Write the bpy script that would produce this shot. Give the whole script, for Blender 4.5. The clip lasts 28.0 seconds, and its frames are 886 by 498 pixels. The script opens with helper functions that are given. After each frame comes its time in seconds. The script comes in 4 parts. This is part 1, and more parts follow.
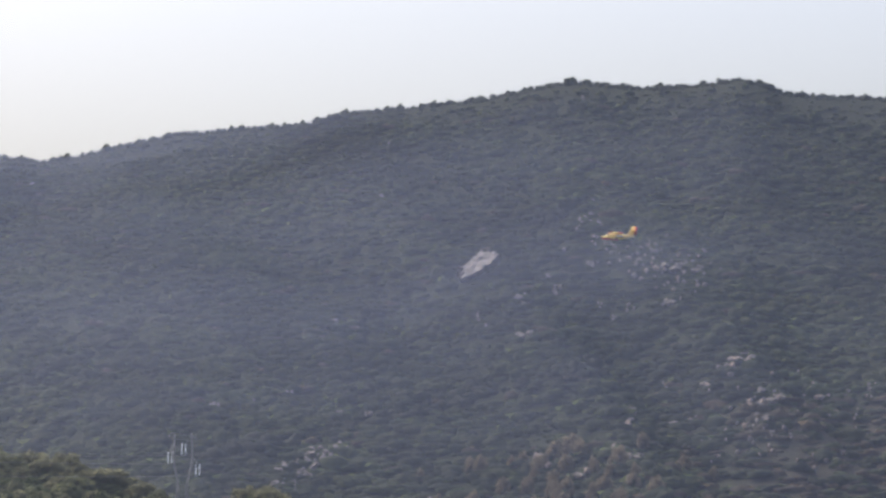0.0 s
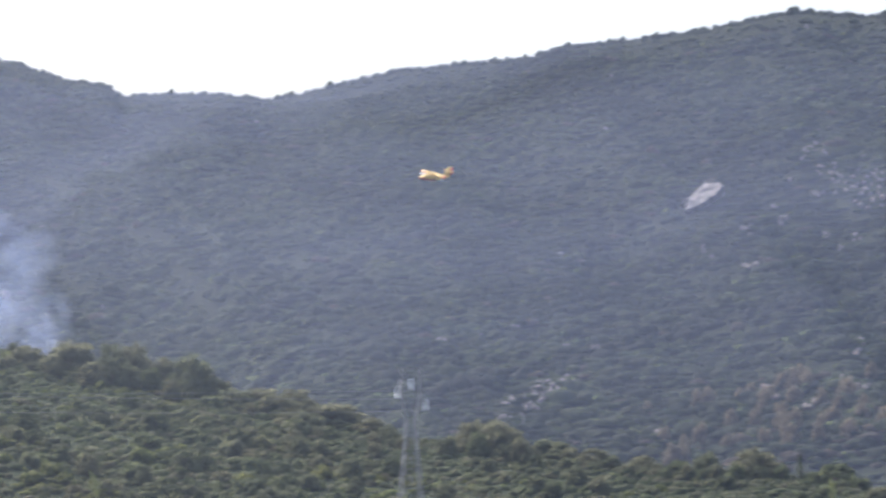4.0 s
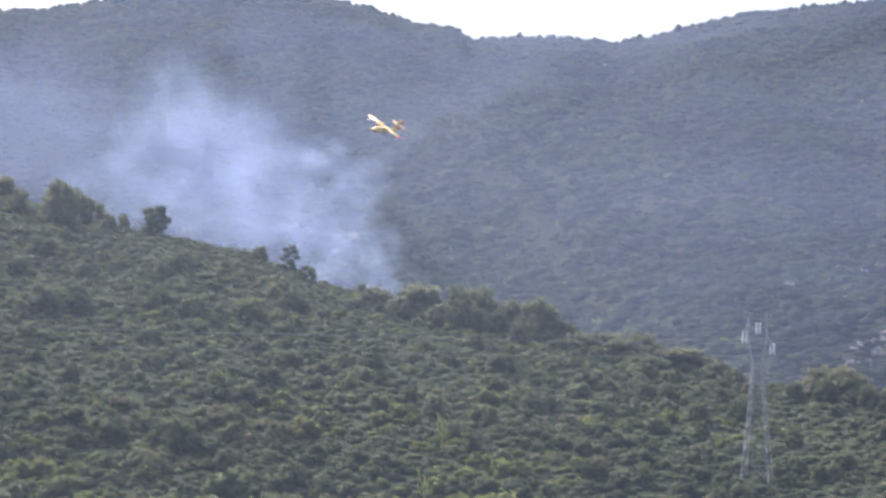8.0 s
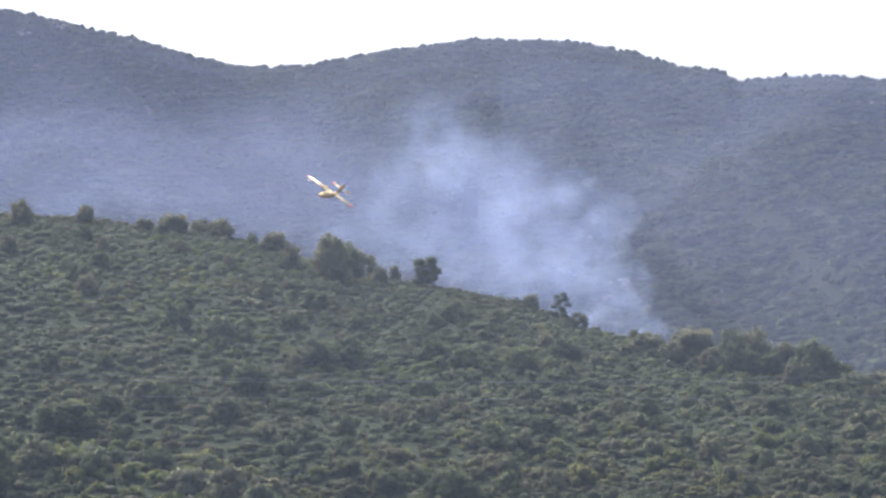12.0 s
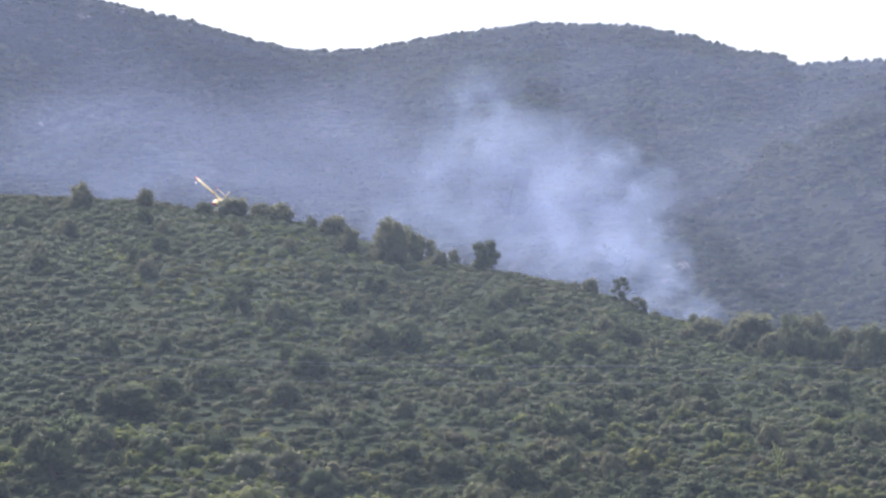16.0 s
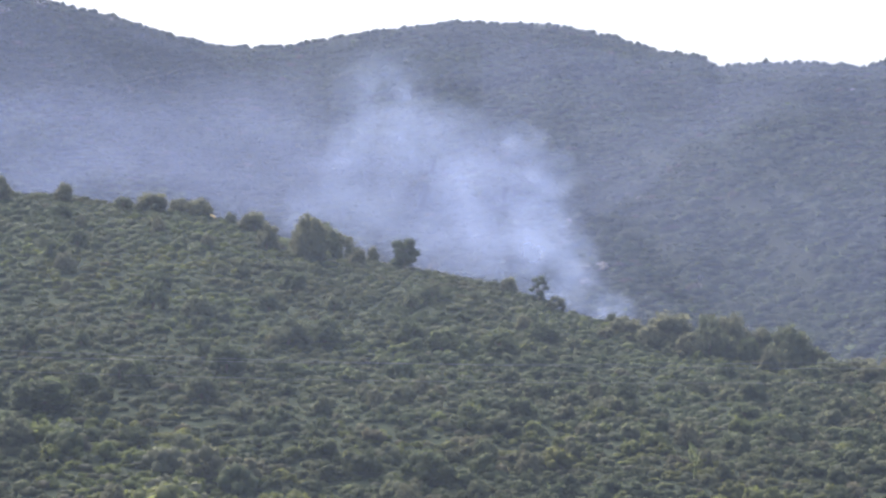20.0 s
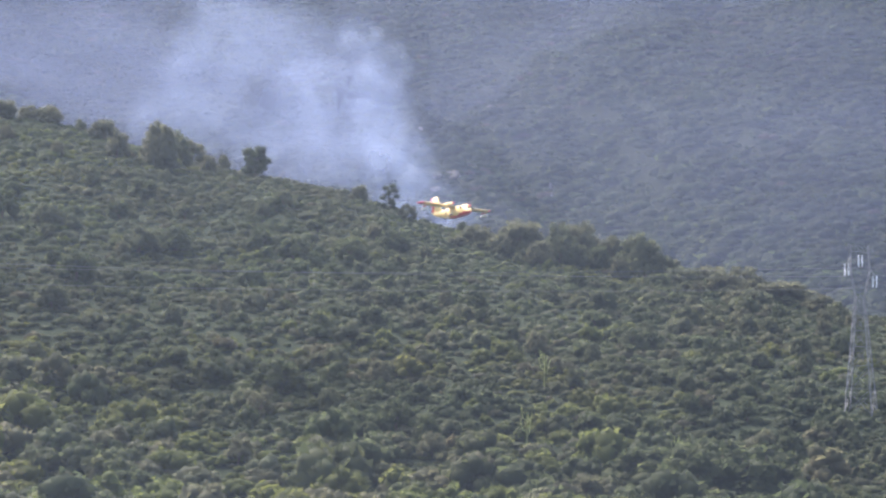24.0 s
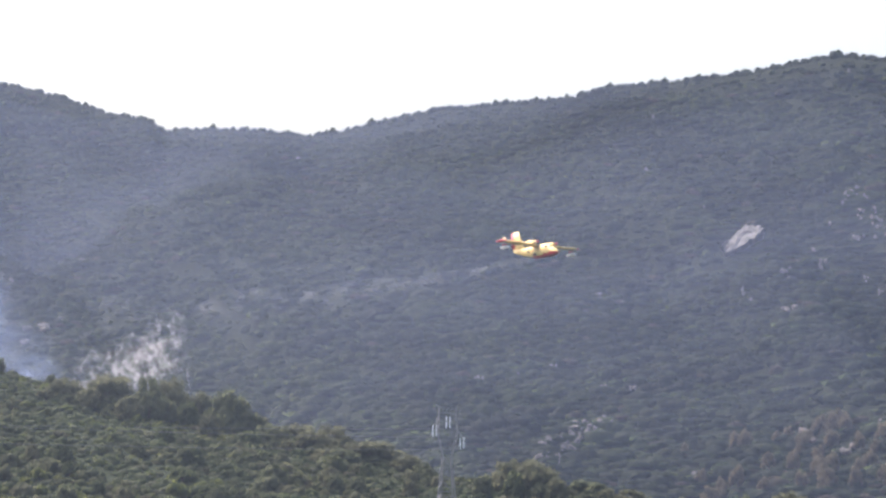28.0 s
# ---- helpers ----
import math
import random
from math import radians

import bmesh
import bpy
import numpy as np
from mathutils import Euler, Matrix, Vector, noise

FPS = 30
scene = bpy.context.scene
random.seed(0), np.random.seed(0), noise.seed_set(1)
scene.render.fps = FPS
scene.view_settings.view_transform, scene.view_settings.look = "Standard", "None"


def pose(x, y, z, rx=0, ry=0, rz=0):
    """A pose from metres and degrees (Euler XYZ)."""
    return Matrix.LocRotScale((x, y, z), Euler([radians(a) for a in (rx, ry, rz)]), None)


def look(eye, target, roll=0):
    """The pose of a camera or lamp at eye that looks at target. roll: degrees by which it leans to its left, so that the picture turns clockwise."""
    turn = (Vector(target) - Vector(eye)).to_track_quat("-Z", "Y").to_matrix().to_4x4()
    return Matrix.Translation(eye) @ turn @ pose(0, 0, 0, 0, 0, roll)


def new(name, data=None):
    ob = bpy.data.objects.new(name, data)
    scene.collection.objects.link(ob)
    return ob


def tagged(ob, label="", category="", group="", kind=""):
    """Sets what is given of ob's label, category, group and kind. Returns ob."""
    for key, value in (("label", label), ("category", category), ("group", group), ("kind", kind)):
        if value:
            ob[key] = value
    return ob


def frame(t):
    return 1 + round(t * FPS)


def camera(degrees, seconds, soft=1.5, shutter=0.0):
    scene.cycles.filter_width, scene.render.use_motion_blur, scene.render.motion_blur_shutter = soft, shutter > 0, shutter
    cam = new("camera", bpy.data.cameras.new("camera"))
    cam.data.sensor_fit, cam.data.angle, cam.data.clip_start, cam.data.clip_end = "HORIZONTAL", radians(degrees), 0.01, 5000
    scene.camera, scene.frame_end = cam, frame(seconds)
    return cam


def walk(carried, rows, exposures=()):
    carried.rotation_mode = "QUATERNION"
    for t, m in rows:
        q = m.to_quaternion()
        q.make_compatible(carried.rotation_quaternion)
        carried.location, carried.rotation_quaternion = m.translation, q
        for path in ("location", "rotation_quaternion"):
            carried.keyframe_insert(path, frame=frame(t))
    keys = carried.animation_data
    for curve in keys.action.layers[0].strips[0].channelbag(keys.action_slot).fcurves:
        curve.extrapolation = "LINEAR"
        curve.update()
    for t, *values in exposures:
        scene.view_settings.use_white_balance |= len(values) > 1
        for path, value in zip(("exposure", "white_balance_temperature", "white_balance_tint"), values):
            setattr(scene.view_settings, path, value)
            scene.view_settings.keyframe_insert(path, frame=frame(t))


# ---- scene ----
EYE = 16.2            # the viewer stands on a knoll above the valley floor
cam = camera(15.0, 28.0, soft=2.5, shutter=0.5)

# seconds, bearing east of the first view, tilt up, lean (degrees)
VIEWS = (
    (0, 14.855, 6.111, 0.183), (0.5, 14.202, 5.870, 0.332), (1, 14.047, 5.284, 0.456), (1.5, 14.784, 4.821, 0.122),
    (2, 14.893, 4.781, 0.056), (2.5, 14.689, 4.720, 0.110), (3, 14.034, 4.643, -0.016), (3.5, 12.945, 5.033, -0.266),
    (4, 11.013, 4.981, -0.230), (4.5, 9.290, 4.717, -0.308), (6.5, 6.943, 4.080, 0.938), (7, 6.111, 3.951, 0.880),
    (7.5, 5.798, 3.815, 0.828), (8, 5.093, 4.000, 0.533), (8.5, 4.031, 4.691, 0.324), (9, 3.239, 4.874, 0.144),
    (9.5, 2.437, 4.996, 0.012), (10, 1.845, 4.715, -0.126), (10.5, 1.332, 4.794, -0.336), (11, 0.948, 4.893, -0.556),
    (11.5, 0.869, 4.921, -0.584), (12, 0.483, 4.806, -0.713), (12.5, 0.068, 4.868, -0.574), (13, -0.182, 4.816, -0.529),
    (13.5, -0.369, 4.321, -0.654), (15.5, -0.512, 4.451, -0.499), (16, -0.533, 4.544, -0.530), (16.5, -0.310, 4.245, -0.495),
    (17, 0.000, 4.628, -0.452), (17.5, -0.099, 4.790, -0.562), (18, -0.206, 4.796, -0.371), (18.5, -0.006, 4.691, -0.376),
    (19, 0.072, 4.669, -0.251), (19.5, 0.203, 4.620, -0.235), (20, 0.848, 4.498, -0.086), (20.5, 1.334, 4.635, 0.033),
    (21, 1.956, 4.848, 0.224), (21.5, 2.378, 5.060, 0.452), (23.5, 3.264, 3.278, -0.313), (24, 3.385, 2.929, -0.152),
    (24.5, 4.856, 3.257, 0.264), (25, 6.418, 3.839, 0.031), (25.5, 7.185, 4.181, 0.385), (26, 8.912, 4.421, 0.517),
    (26.5, 8.888, 4.477, 0.358), (27, 9.471, 4.797, 0.442), (27.5, 10.050, 5.170, 0.728), (28, 10.339, 5.633, 0.673),
)


def view_pose(bearing, tilt, lean):
    return pose(0, 0, EYE) @ pose(0, 0, 0, 0, 0, -bearing) @ pose(0, 0, 0, 90 + tilt, 0, 0) @ pose(0, 0, 0, 0, 0, lean)


EXPOSURES = ((0, 1.31, 6370, 12), (1.0, 1.36, 6320, 11), (2.5, 1.60, 6220, 10), (4.5, 1.86, 5970, 11), (7, 2.02, 5880, 11), (8.6, 1.91, 5860, 11), (11, 1.83, 5870, 12), (20, 1.90, 5850, 12), (24, 1.94, 5910, 12), (25, 2.12, 5970, 12), (26.5, 2.08, 6050, 11), (28, 1.72, 6160, 12))
walk(cam, [(t, view_pose(b, u, l)) for t, b, u, l in VIEWS], EXPOSURES)

# ---- light ----
SUN_UP, SUN_BEARING = 57, 318     # degrees above the horizon; bearing clockwise from straight ahead
world = bpy.data.worlds.new("sky")
scene.world = world
world.use_nodes = True
wn = world.node_tree.nodes
sky = wn.new("ShaderNodeTexSky")
sky.sky_type, sky.sun_disc = "NISHITA", False
sky.sun_elevation, sky.sun_rotation = radians(SUN_UP), radians(SUN_BEARING)
sky.air_density, sky.dust_density, sky.ozone_density = 1.0, 10.0, 1.0
wn["Background"].inputs["Strength"].default_value = 0.15
world.node_tree.links.new(sky.outputs[0], wn["Background"].inputs["Color"])
sun = new("sun", bpy.data.lights.new("sun", "SUN"))
sun.data.energy, sun.data.angle, sun.data.color = 0.46, radians(55), (1.0, 0.95, 0.86)
sb = radians(SUN_BEARING)
sun.matrix_world = look((math.sin(sb) * 100, math.cos(sb) * 100, 100 * math.tan(radians(SUN_UP))), (0, 0, 0))


# ---- materials ----
def material(name, rough=0.7, metal=0.0):
    m = bpy.data.materials.new(name)
    m.use_nodes = True
    b = m.node_tree.nodes["Principled BSDF"]
    b.inputs["Roughness"].default_value, b.inputs["Metallic"].default_value = rough, metal
    return m, m.node_tree.nodes, m.node_tree.links, b


def coords(n, l, scale, where="Object"):
    c, m = n.new("ShaderNodeTexCoord"), n.new("ShaderNodeMapping")
    m.inputs["Scale"].default_value = scale if isinstance(scale, tuple) else (scale, scale, scale)
    l.new(c.outputs[where], m.inputs["Vector"])
    return m.outputs[0]


def noise_of(n, l, scale, detail=4.0, rough=0.6, where="Object", vec=None):
    t = n.new("ShaderNodeTexNoise")
    t.inputs["Scale"].default_value, t.inputs["Detail"].default_value, t.inputs["Roughness"].default_value = 1.0, detail, rough
    l.new(vec or coords(n, l, scale, where), t.inputs["Vector"])
    return t.outputs[0]


def ramp_of(n, l, fac, stops):
    r = n.new("ShaderNodeValToRGB")
    while len(r.color_ramp.elements) < len(stops):
        r.color_ramp.elements.new(0.5)
    for e, (p, c) in zip(r.color_ramp.elements, stops):
        e.position, e.color = p, (*c, 1)
    l.new(fac, r.inputs[0])
    return r.outputs[0]


def mix_of(n, l, fac, a, b, blend="MIX"):
    m = n.new("ShaderNodeMix")
    m.data_type, m.blend_type = "RGBA", blend
    for k, v in ((0, fac), (6, a), (7, b)):
        if isinstance(v, bpy.types.NodeSocket):
            l.new(v, m.inputs[k])
        elif k:
            m.inputs[k].default_value = (*v, 1)
        else:
            m.inputs[k].default_value = v
    return m.outputs[2]


def sums(n, l, op, a, b, clamp=False):
    m = n.new("ShaderNodeMath")
    m.operation, m.use_clamp = op, clamp
    for k, v in enumerate((a, b)):
        if isinstance(v, bpy.types.NodeSocket):
            l.new(v, m.inputs[k])
        else:
            m.inputs[k].default_value = v
    return m.outputs[0]


def bump_on(n, l, b, height, strength, distance):
    u = n.new("ShaderNodeBump")
    u.inputs["Strength"].default_value, u.inputs["Distance"].default_value = strength, distance
    l.new(height, u.inputs["Height"])
    l.new(u.outputs[0], b.inputs["Normal"])


def leaf_material(name, dark, light, through_leaf=0.64, canopy=False):
    """Foliage: each leaf clump its own tone, broad patches of older and younger growth, some light through the leaves."""
    m, n, l, b = material(name, 0.65)
    if light[2] < 0.5:
        dark, light = (tuple(c * q for c, q in zip(k, (0.79, 0.82, 0.79) if canopy else (0.84, 0.84, 0.72))) for k in (dark, light))
    g = n.new("ShaderNodeNewGeometry")
    tone = ramp_of(n, l, g.outputs["Random Per Island"], ((0.0, tuple(0.2 * a + 0.8 * b for a, b in zip(dark, light))), (0.75, light), (1.0, tuple(min(1, c * 1.13) for c in light))))
    patch = noise_of(n, l, 0.03, 3)
    old = tuple(c * k for c, k in zip(light, (1.0, 0.8, 0.7)))
    col = mix_of(n, l, ramp_of(n, l, patch, ((0.4, (0, 0, 0)), (0.65, (0.6, 0.6, 0.6)))), tone, old)
    if canopy:
        fine = noise_of(n, l, 0.55, 5, 0.65)
        col = mix_of(n, l, 0.8, col, ramp_of(n, l, fine, ((0.3, (0.82, 0.82, 0.82)), (0.7, (1.15, 1.15, 1.15)))), "MULTIPLY")
    l.new(col, b.inputs["Base Color"])
    b.inputs["Specular IOR Level"].default_value = 0.12
    t, x = n.new("ShaderNodeBsdfTranslucent"), n.new("ShaderNodeMixShader")
    l.new(col, t.inputs["Color"])
    x.inputs[0].default_value = through_leaf
    l.new(b.outputs[0], x.inputs[1])
    l.new(t.outputs[0], x.inputs[2])
    l.new(x.outputs[0], n["Material Output"].inputs["Surface"])
    return m


def paint_material(name, colour, rough=0.35):
    """Aircraft paint with faint streaks and dulled patches."""
    m, n, l, b = material(name, rough)
    worn = tuple(c * 0.78 for c in colour)
    l.new(mix_of(n, l, ramp_of(n, l, noise_of(n, l, (0.6, 2.5, 2.5), 5), ((0.35, (0, 0, 0)), (0.7, (1, 1, 1)))), colour, worn), b.inputs["Base Color"])
    l.new(sums(n, l, "ADD", sums(n, l, "MULTIPLY", noise_of(n, l, 3.0, 3), 0.25), rough - 0.1), b.inputs["Roughness"])
    return m


def rock_material(name, a, bcol, c):
    m, n, l, b = material(name, 0.9)
    col = ramp_of(n, l, noise_of(n, l, 0.35, 6), ((0.3, a), (0.5, bcol), (0.7, c)))
    stain = ramp_of(n, l, noise_of(n, l, (1.2, 1.2, 0.25), 4), ((0.5, (1, 1, 1)), (0.72, (0.45, 0.45, 0.42))))
    l.new(mix_of(n, l, 0.8, col, stain, "MULTIPLY"), b.inputs["Base Color"])
    bump_on(n, l, b, noise_of(n, l, 1.2, 6), 0.7, 0.5)
    return m


def ground_material():
    """Low herbs and dark scrub, with a stretch of dry, half bare earth on the lower flank to the east."""
    m, n, l, b = material("maquis_ground", 0.95)
    b.inputs["Specular IOR Level"].default_value = 0.05
    mid, fine = noise_of(n, l, 0.05, 4), noise_of(n, l, 0.7, 5)
    green = ramp_of(n, l, mid, ((0.3, (0.017, 0.022, 0.012)), (0.5, (0.022, 0.028, 0.015)), (0.7, (0.027, 0.034, 0.018))))
    earth = ramp_of(n, l, mid, ((0.3, (0.026, 0.023, 0.019)), (0.6, (0.037, 0.031, 0.026)), (0.8, (0.055, 0.046, 0.038))))
    c, sep = n.new("ShaderNodeTexCoord"), n.new("ShaderNodeSeparateXYZ")
    l.new(c.outputs["Object"], sep.inputs[0])
    wavy = sums(n, l, "MULTIPLY", noise_of(n, l, 0.008, 4), 260)
    east = sums(n, l, "DIVIDE", sums(n, l, "SUBTRACT", sums(n, l, "ADD", sep.outputs["X"], wavy), 620), 160, True)
    lower = sums(n, l, "DIVIDE", sums(n, l, "SUBTRACT", 1720, sums(n, l, "ADD", sep.outputs["Y"], wavy)), 120, True)
    past = sums(n, l, "DIVIDE", sums(n, l, "SUBTRACT", sep.outputs["Y"], 800), 150, True)
    # under the far woods the trees' shade is put into the ground colour
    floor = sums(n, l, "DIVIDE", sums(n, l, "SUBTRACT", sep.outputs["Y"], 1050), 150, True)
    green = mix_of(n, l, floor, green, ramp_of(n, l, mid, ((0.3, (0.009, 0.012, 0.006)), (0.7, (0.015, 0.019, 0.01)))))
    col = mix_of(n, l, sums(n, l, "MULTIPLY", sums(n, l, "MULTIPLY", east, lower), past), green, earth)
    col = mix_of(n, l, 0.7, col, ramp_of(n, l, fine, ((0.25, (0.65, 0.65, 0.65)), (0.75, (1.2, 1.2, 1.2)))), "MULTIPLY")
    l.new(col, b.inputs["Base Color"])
    bump_on(n, l, b, fine, 0.8, 0.6)
    return m


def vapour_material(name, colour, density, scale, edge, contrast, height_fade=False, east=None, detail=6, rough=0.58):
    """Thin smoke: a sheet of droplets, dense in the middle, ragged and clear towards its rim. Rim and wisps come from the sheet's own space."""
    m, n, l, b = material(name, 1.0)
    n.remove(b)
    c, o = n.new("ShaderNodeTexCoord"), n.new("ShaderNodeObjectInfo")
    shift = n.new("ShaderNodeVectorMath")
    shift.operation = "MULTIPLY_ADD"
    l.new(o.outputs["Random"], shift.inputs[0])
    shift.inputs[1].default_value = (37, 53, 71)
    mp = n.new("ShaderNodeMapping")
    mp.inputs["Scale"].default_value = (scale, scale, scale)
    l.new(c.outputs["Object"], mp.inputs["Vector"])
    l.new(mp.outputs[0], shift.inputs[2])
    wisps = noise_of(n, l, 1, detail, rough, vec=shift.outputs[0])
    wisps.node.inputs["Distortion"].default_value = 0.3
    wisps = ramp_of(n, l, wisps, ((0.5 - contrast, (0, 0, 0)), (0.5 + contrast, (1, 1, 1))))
    # haze sheets: the strength of the painted veil follows height and easting
    if height_fade:
        s = n.new("ShaderNodeSeparateXYZ")
        l.new(c.outputs["Object"], s.inputs[0])
        rim = n.new("ShaderNodeMapRange")
        rim.interpolation_type = "SMOOTHSTEP"
        for k, v in enumerate(height_fade):
            rim.inputs[k + 1].default_value = v
        l.new(s.outputs["Z"], rim.inputs[0])
        rim = rim.outputs[0]
        if east:
            side = n.new("ShaderNodeMapRange")
            side.interpolation_type = "SMOOTHSTEP"
            for k, v in enumerate(east):
                side.inputs[k + 1].default_value = v
            l.new(s.outputs["X"], side.inputs[0])
            rim = sums(n, l, "MULTIPLY", rim, side.outputs[0])
    else:
        flat = n.new("ShaderNodeVectorMath")
        flat.operation = "MULTIPLY"
        l.new(c.outputs["Object"], flat.inputs[0])
        flat.inputs[1].default_value = (1, 0, 1)
        far = n.new("ShaderNodeVectorMath")
        far.operation = "LENGTH"
        l.new(flat.outputs[0], far.inputs[0])
        wob = sums(n, l, "ADD", far.outputs["Value"], sums(n, l, "MULTIPLY", sums(n, l, "SUBTRACT", noise_of(n, l, 1, 3, vec=shift.outputs[0]), 0.5), 1.15))
        r = n.new("ShaderNodeMapRange")
        r.interpolation_type = "SMOOTHSTEP"
        for k, v in enumerate((edge, 0.95, 1.0, 0.0)):
            r.inputs[k + 1].default_value = v
        l.new(wob, r.inputs[0])
        hard = n.new("ShaderNodeMapRange")
        hard.interpolation_type = "SMOOTHSTEP"
        for k, v in enumerate((0.7, 0.98, 1.0, 0.0)):
            hard.inputs[k + 1].default_value = v
        l.new(far.outputs["Value"], hard.inputs[0])
        rim = sums(n, l, "MULTIPLY", r.outputs[0], hard.outputs[0])
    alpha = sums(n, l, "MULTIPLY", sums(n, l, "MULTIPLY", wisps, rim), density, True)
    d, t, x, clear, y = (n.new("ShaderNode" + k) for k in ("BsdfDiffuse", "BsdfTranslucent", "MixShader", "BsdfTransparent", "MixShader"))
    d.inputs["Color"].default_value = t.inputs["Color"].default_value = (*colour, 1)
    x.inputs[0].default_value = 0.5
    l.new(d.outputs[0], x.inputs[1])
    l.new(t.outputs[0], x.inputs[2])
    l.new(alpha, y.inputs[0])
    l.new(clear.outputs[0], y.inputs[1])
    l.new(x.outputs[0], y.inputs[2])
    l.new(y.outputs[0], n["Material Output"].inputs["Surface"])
    return m


GROUND = ground_material()
LEAVES = [leaf_material("leaf_dark_oak", (0.038, 0.05, 0.027), (0.072, 0.09, 0.048)),
          leaf_material("leaf_olive", (0.055, 0.07, 0.038), (0.097, 0.118, 0.063)),
          leaf_material("leaf_fresh", (0.072, 0.088, 0.03), (0.128, 0.149, 0.053)),
          leaf_material("leaf_grey", (0.061, 0.074, 0.048), (0.11, 0.126, 0.08)),
          leaf_material("leaf_dry", (0.062, 0.064, 0.042), (0.105, 0.106, 0.07)),
          leaf_material("leaf_dead", (0.115, 0.102, 0.075), (0.18, 0.16, 0.118)),
          leaf_material("leaf_cork_oak", (0.08, 0.086, 0.056), (0.135, 0.142, 0.096))]
STALK = leaf_material("stalk_green", (0.2, 0.23, 0.09), (0.34, 0.38, 0.17))
FAR_LEAVES = [leaf_material("far_oak", (0.024, 0.033, 0.019), (0.036, 0.049, 0.027), 0.68, True),
              leaf_material("far_maquis", (0.031, 0.042, 0.021), (0.046, 0.061, 0.029), 0.68, True),
              leaf_material("far_dry", (0.052, 0.045, 0.03), (0.08, 0.07, 0.05), 0.68, True),
              leaf_material("far_pale_olive", (0.04, 0.053, 0.026), (0.061, 0.079, 0.038), 0.68, True),
              leaf_material("far_gully_dark", (0.013, 0.02, 0.014), (0.02, 0.029, 0.02), 0.6, True)]
BARK = rock_material("bark", (0.05, 0.035, 0.022), (0.09, 0.065, 0.045), (0.13, 0.1, 0.075))
ROCK = rock_material("pale_granite", (0.06, 0.053, 0.046), (0.105, 0.094, 0.083), (0.165, 0.149, 0.132))
SLAB = rock_material("bare_granite", (0.08, 0.072, 0.065), (0.162, 0.147, 0.134), (0.255, 0.233, 0.213))
ROCK_BROWN = rock_material("brown_rock", (0.1, 0.08, 0.062), (0.165, 0.13, 0.104), (0.23, 0.19, 0.155))
YELLOW = paint_material("yellow_paint", (0.9, 0.65, 0.23))
RED = paint_material("red_paint", (0.6, 0.05, 0.05))
WHITE = paint_material("white_paint", (0.8, 0.79, 0.75))
DARK = paint_material("dark_rubber", (0.03, 0.03, 0.032), 0.5)
GLASS = material("cockpit_glass", 0.06)[0]
GLASS.node_tree.nodes["Principled BSDF"].inputs["Base Color"].default_value = (0.02, 0.025, 0.03, 1)
STEEL = paint_material("galvanised_steel", (0.2, 0.205, 0.21), 0.55)
STEEL.node_tree.nodes["Principled BSDF"].inputs["Metallic"].default_value = 0.6
PORCELAIN = paint_material("glass_insulator", (0.75, 0.8, 0.8), 0.15)
WIRE = paint_material("aluminium_wire", (0.12, 0.12, 0.125), 0.6)
SMOKE = vapour_material("wood_smoke", (0.55, 0.66, 0.95), 0.42, 1.5, 0.2, 0.25, detail=5, rough=0.5)
SMOKE_WISP = vapour_material("smoke_wisp", (0.56, 0.67, 0.95), 0.32, 1.6, 0.4, 0.35, detail=5, rough=0.5)
SMOKE_THIN = vapour_material("thin_smoke", (0.5, 0.59, 0.92), 0.4, 1.2, 0.05, 0.42, detail=4, rough=0.5)
SPRAY_MIST = vapour_material("spray_mist", (0.88, 0.89, 0.95), 0.17, 0.9, 0.0, 0.45, detail=4, rough=0.5)
SPRAY = leaf_material("water_spray", (0.85, 0.87, 0.9), (0.93, 0.94, 0.95), 0.5)


# ---- helpers of this scene ----
def mesh_of(name, verts, faces, mats, slots=None, smooth=False):
    me = bpy.data.meshes.new(name)
    verts, faces = np.asarray(verts, dtype=np.float32), np.asarray(faces, dtype=np.int32)
    k = faces.shape[1]
    me.vertices.add(len(verts))
    me.vertices.foreach_set("co", verts.ravel())
    me.loops.add(faces.size)
    me.loops.foreach_set("vertex_index", faces.ravel())
    me.polygons.add(len(faces))
    me.polygons.foreach_set("loop_start", np.arange(0, faces.size, k, dtype=np.int32))
    for m in mats:
        me.materials.append(m)
    if slots is not None:
        me.polygons.foreach_set("material_index", np.asarray(slots, dtype=np.int32))
    me.polygons.foreach_set("use_smooth", np.full(len(faces), smooth))
    me.update(calc_edges=True)
    me.validate()
    return me


def part(name, bm, mat, parent=None, label="", smooth=False):
    me = bm
    if isinstance(bm, bmesh.types.BMesh):
        me = bpy.data.meshes.new(name)
        for f in bm.faces:
            f.smooth = smooth
        bm.to_mesh(me)
        bm.free()
        for m in mat if isinstance(mat, (list, tuple)) else [mat]:
            me.materials.append(m)
    ob = new(name, me)
    ob.parent = parent
    return tagged(ob, label) if label else ob


def value_noise(x, y, seed=0):
    xi, yi = np.floor(x).astype(np.int64), np.floor(y).astype(np.int64)
    fx, fy = x - xi, y - yi
    fx, fy = fx * fx * (3 - 2 * fx), fy * fy * (3 - 2 * fy)

    def h(i, j):
        n = (i * 374761393 + j * 668265263 + seed * 1442695041) & 0xFFFFFFFF
        n = ((n ^ (n >> 13)) * 1274126177) & 0xFFFFFFFF
        return ((n ^ (n >> 16)) & 0xFFFF) / 65535.0
    return (h(xi, yi) * (1 - fx) + h(xi + 1, yi) * fx) * (1 - fy) + (h(xi, yi + 1) * (1 - fx) + h(xi + 1, yi + 1) * fx) * fy


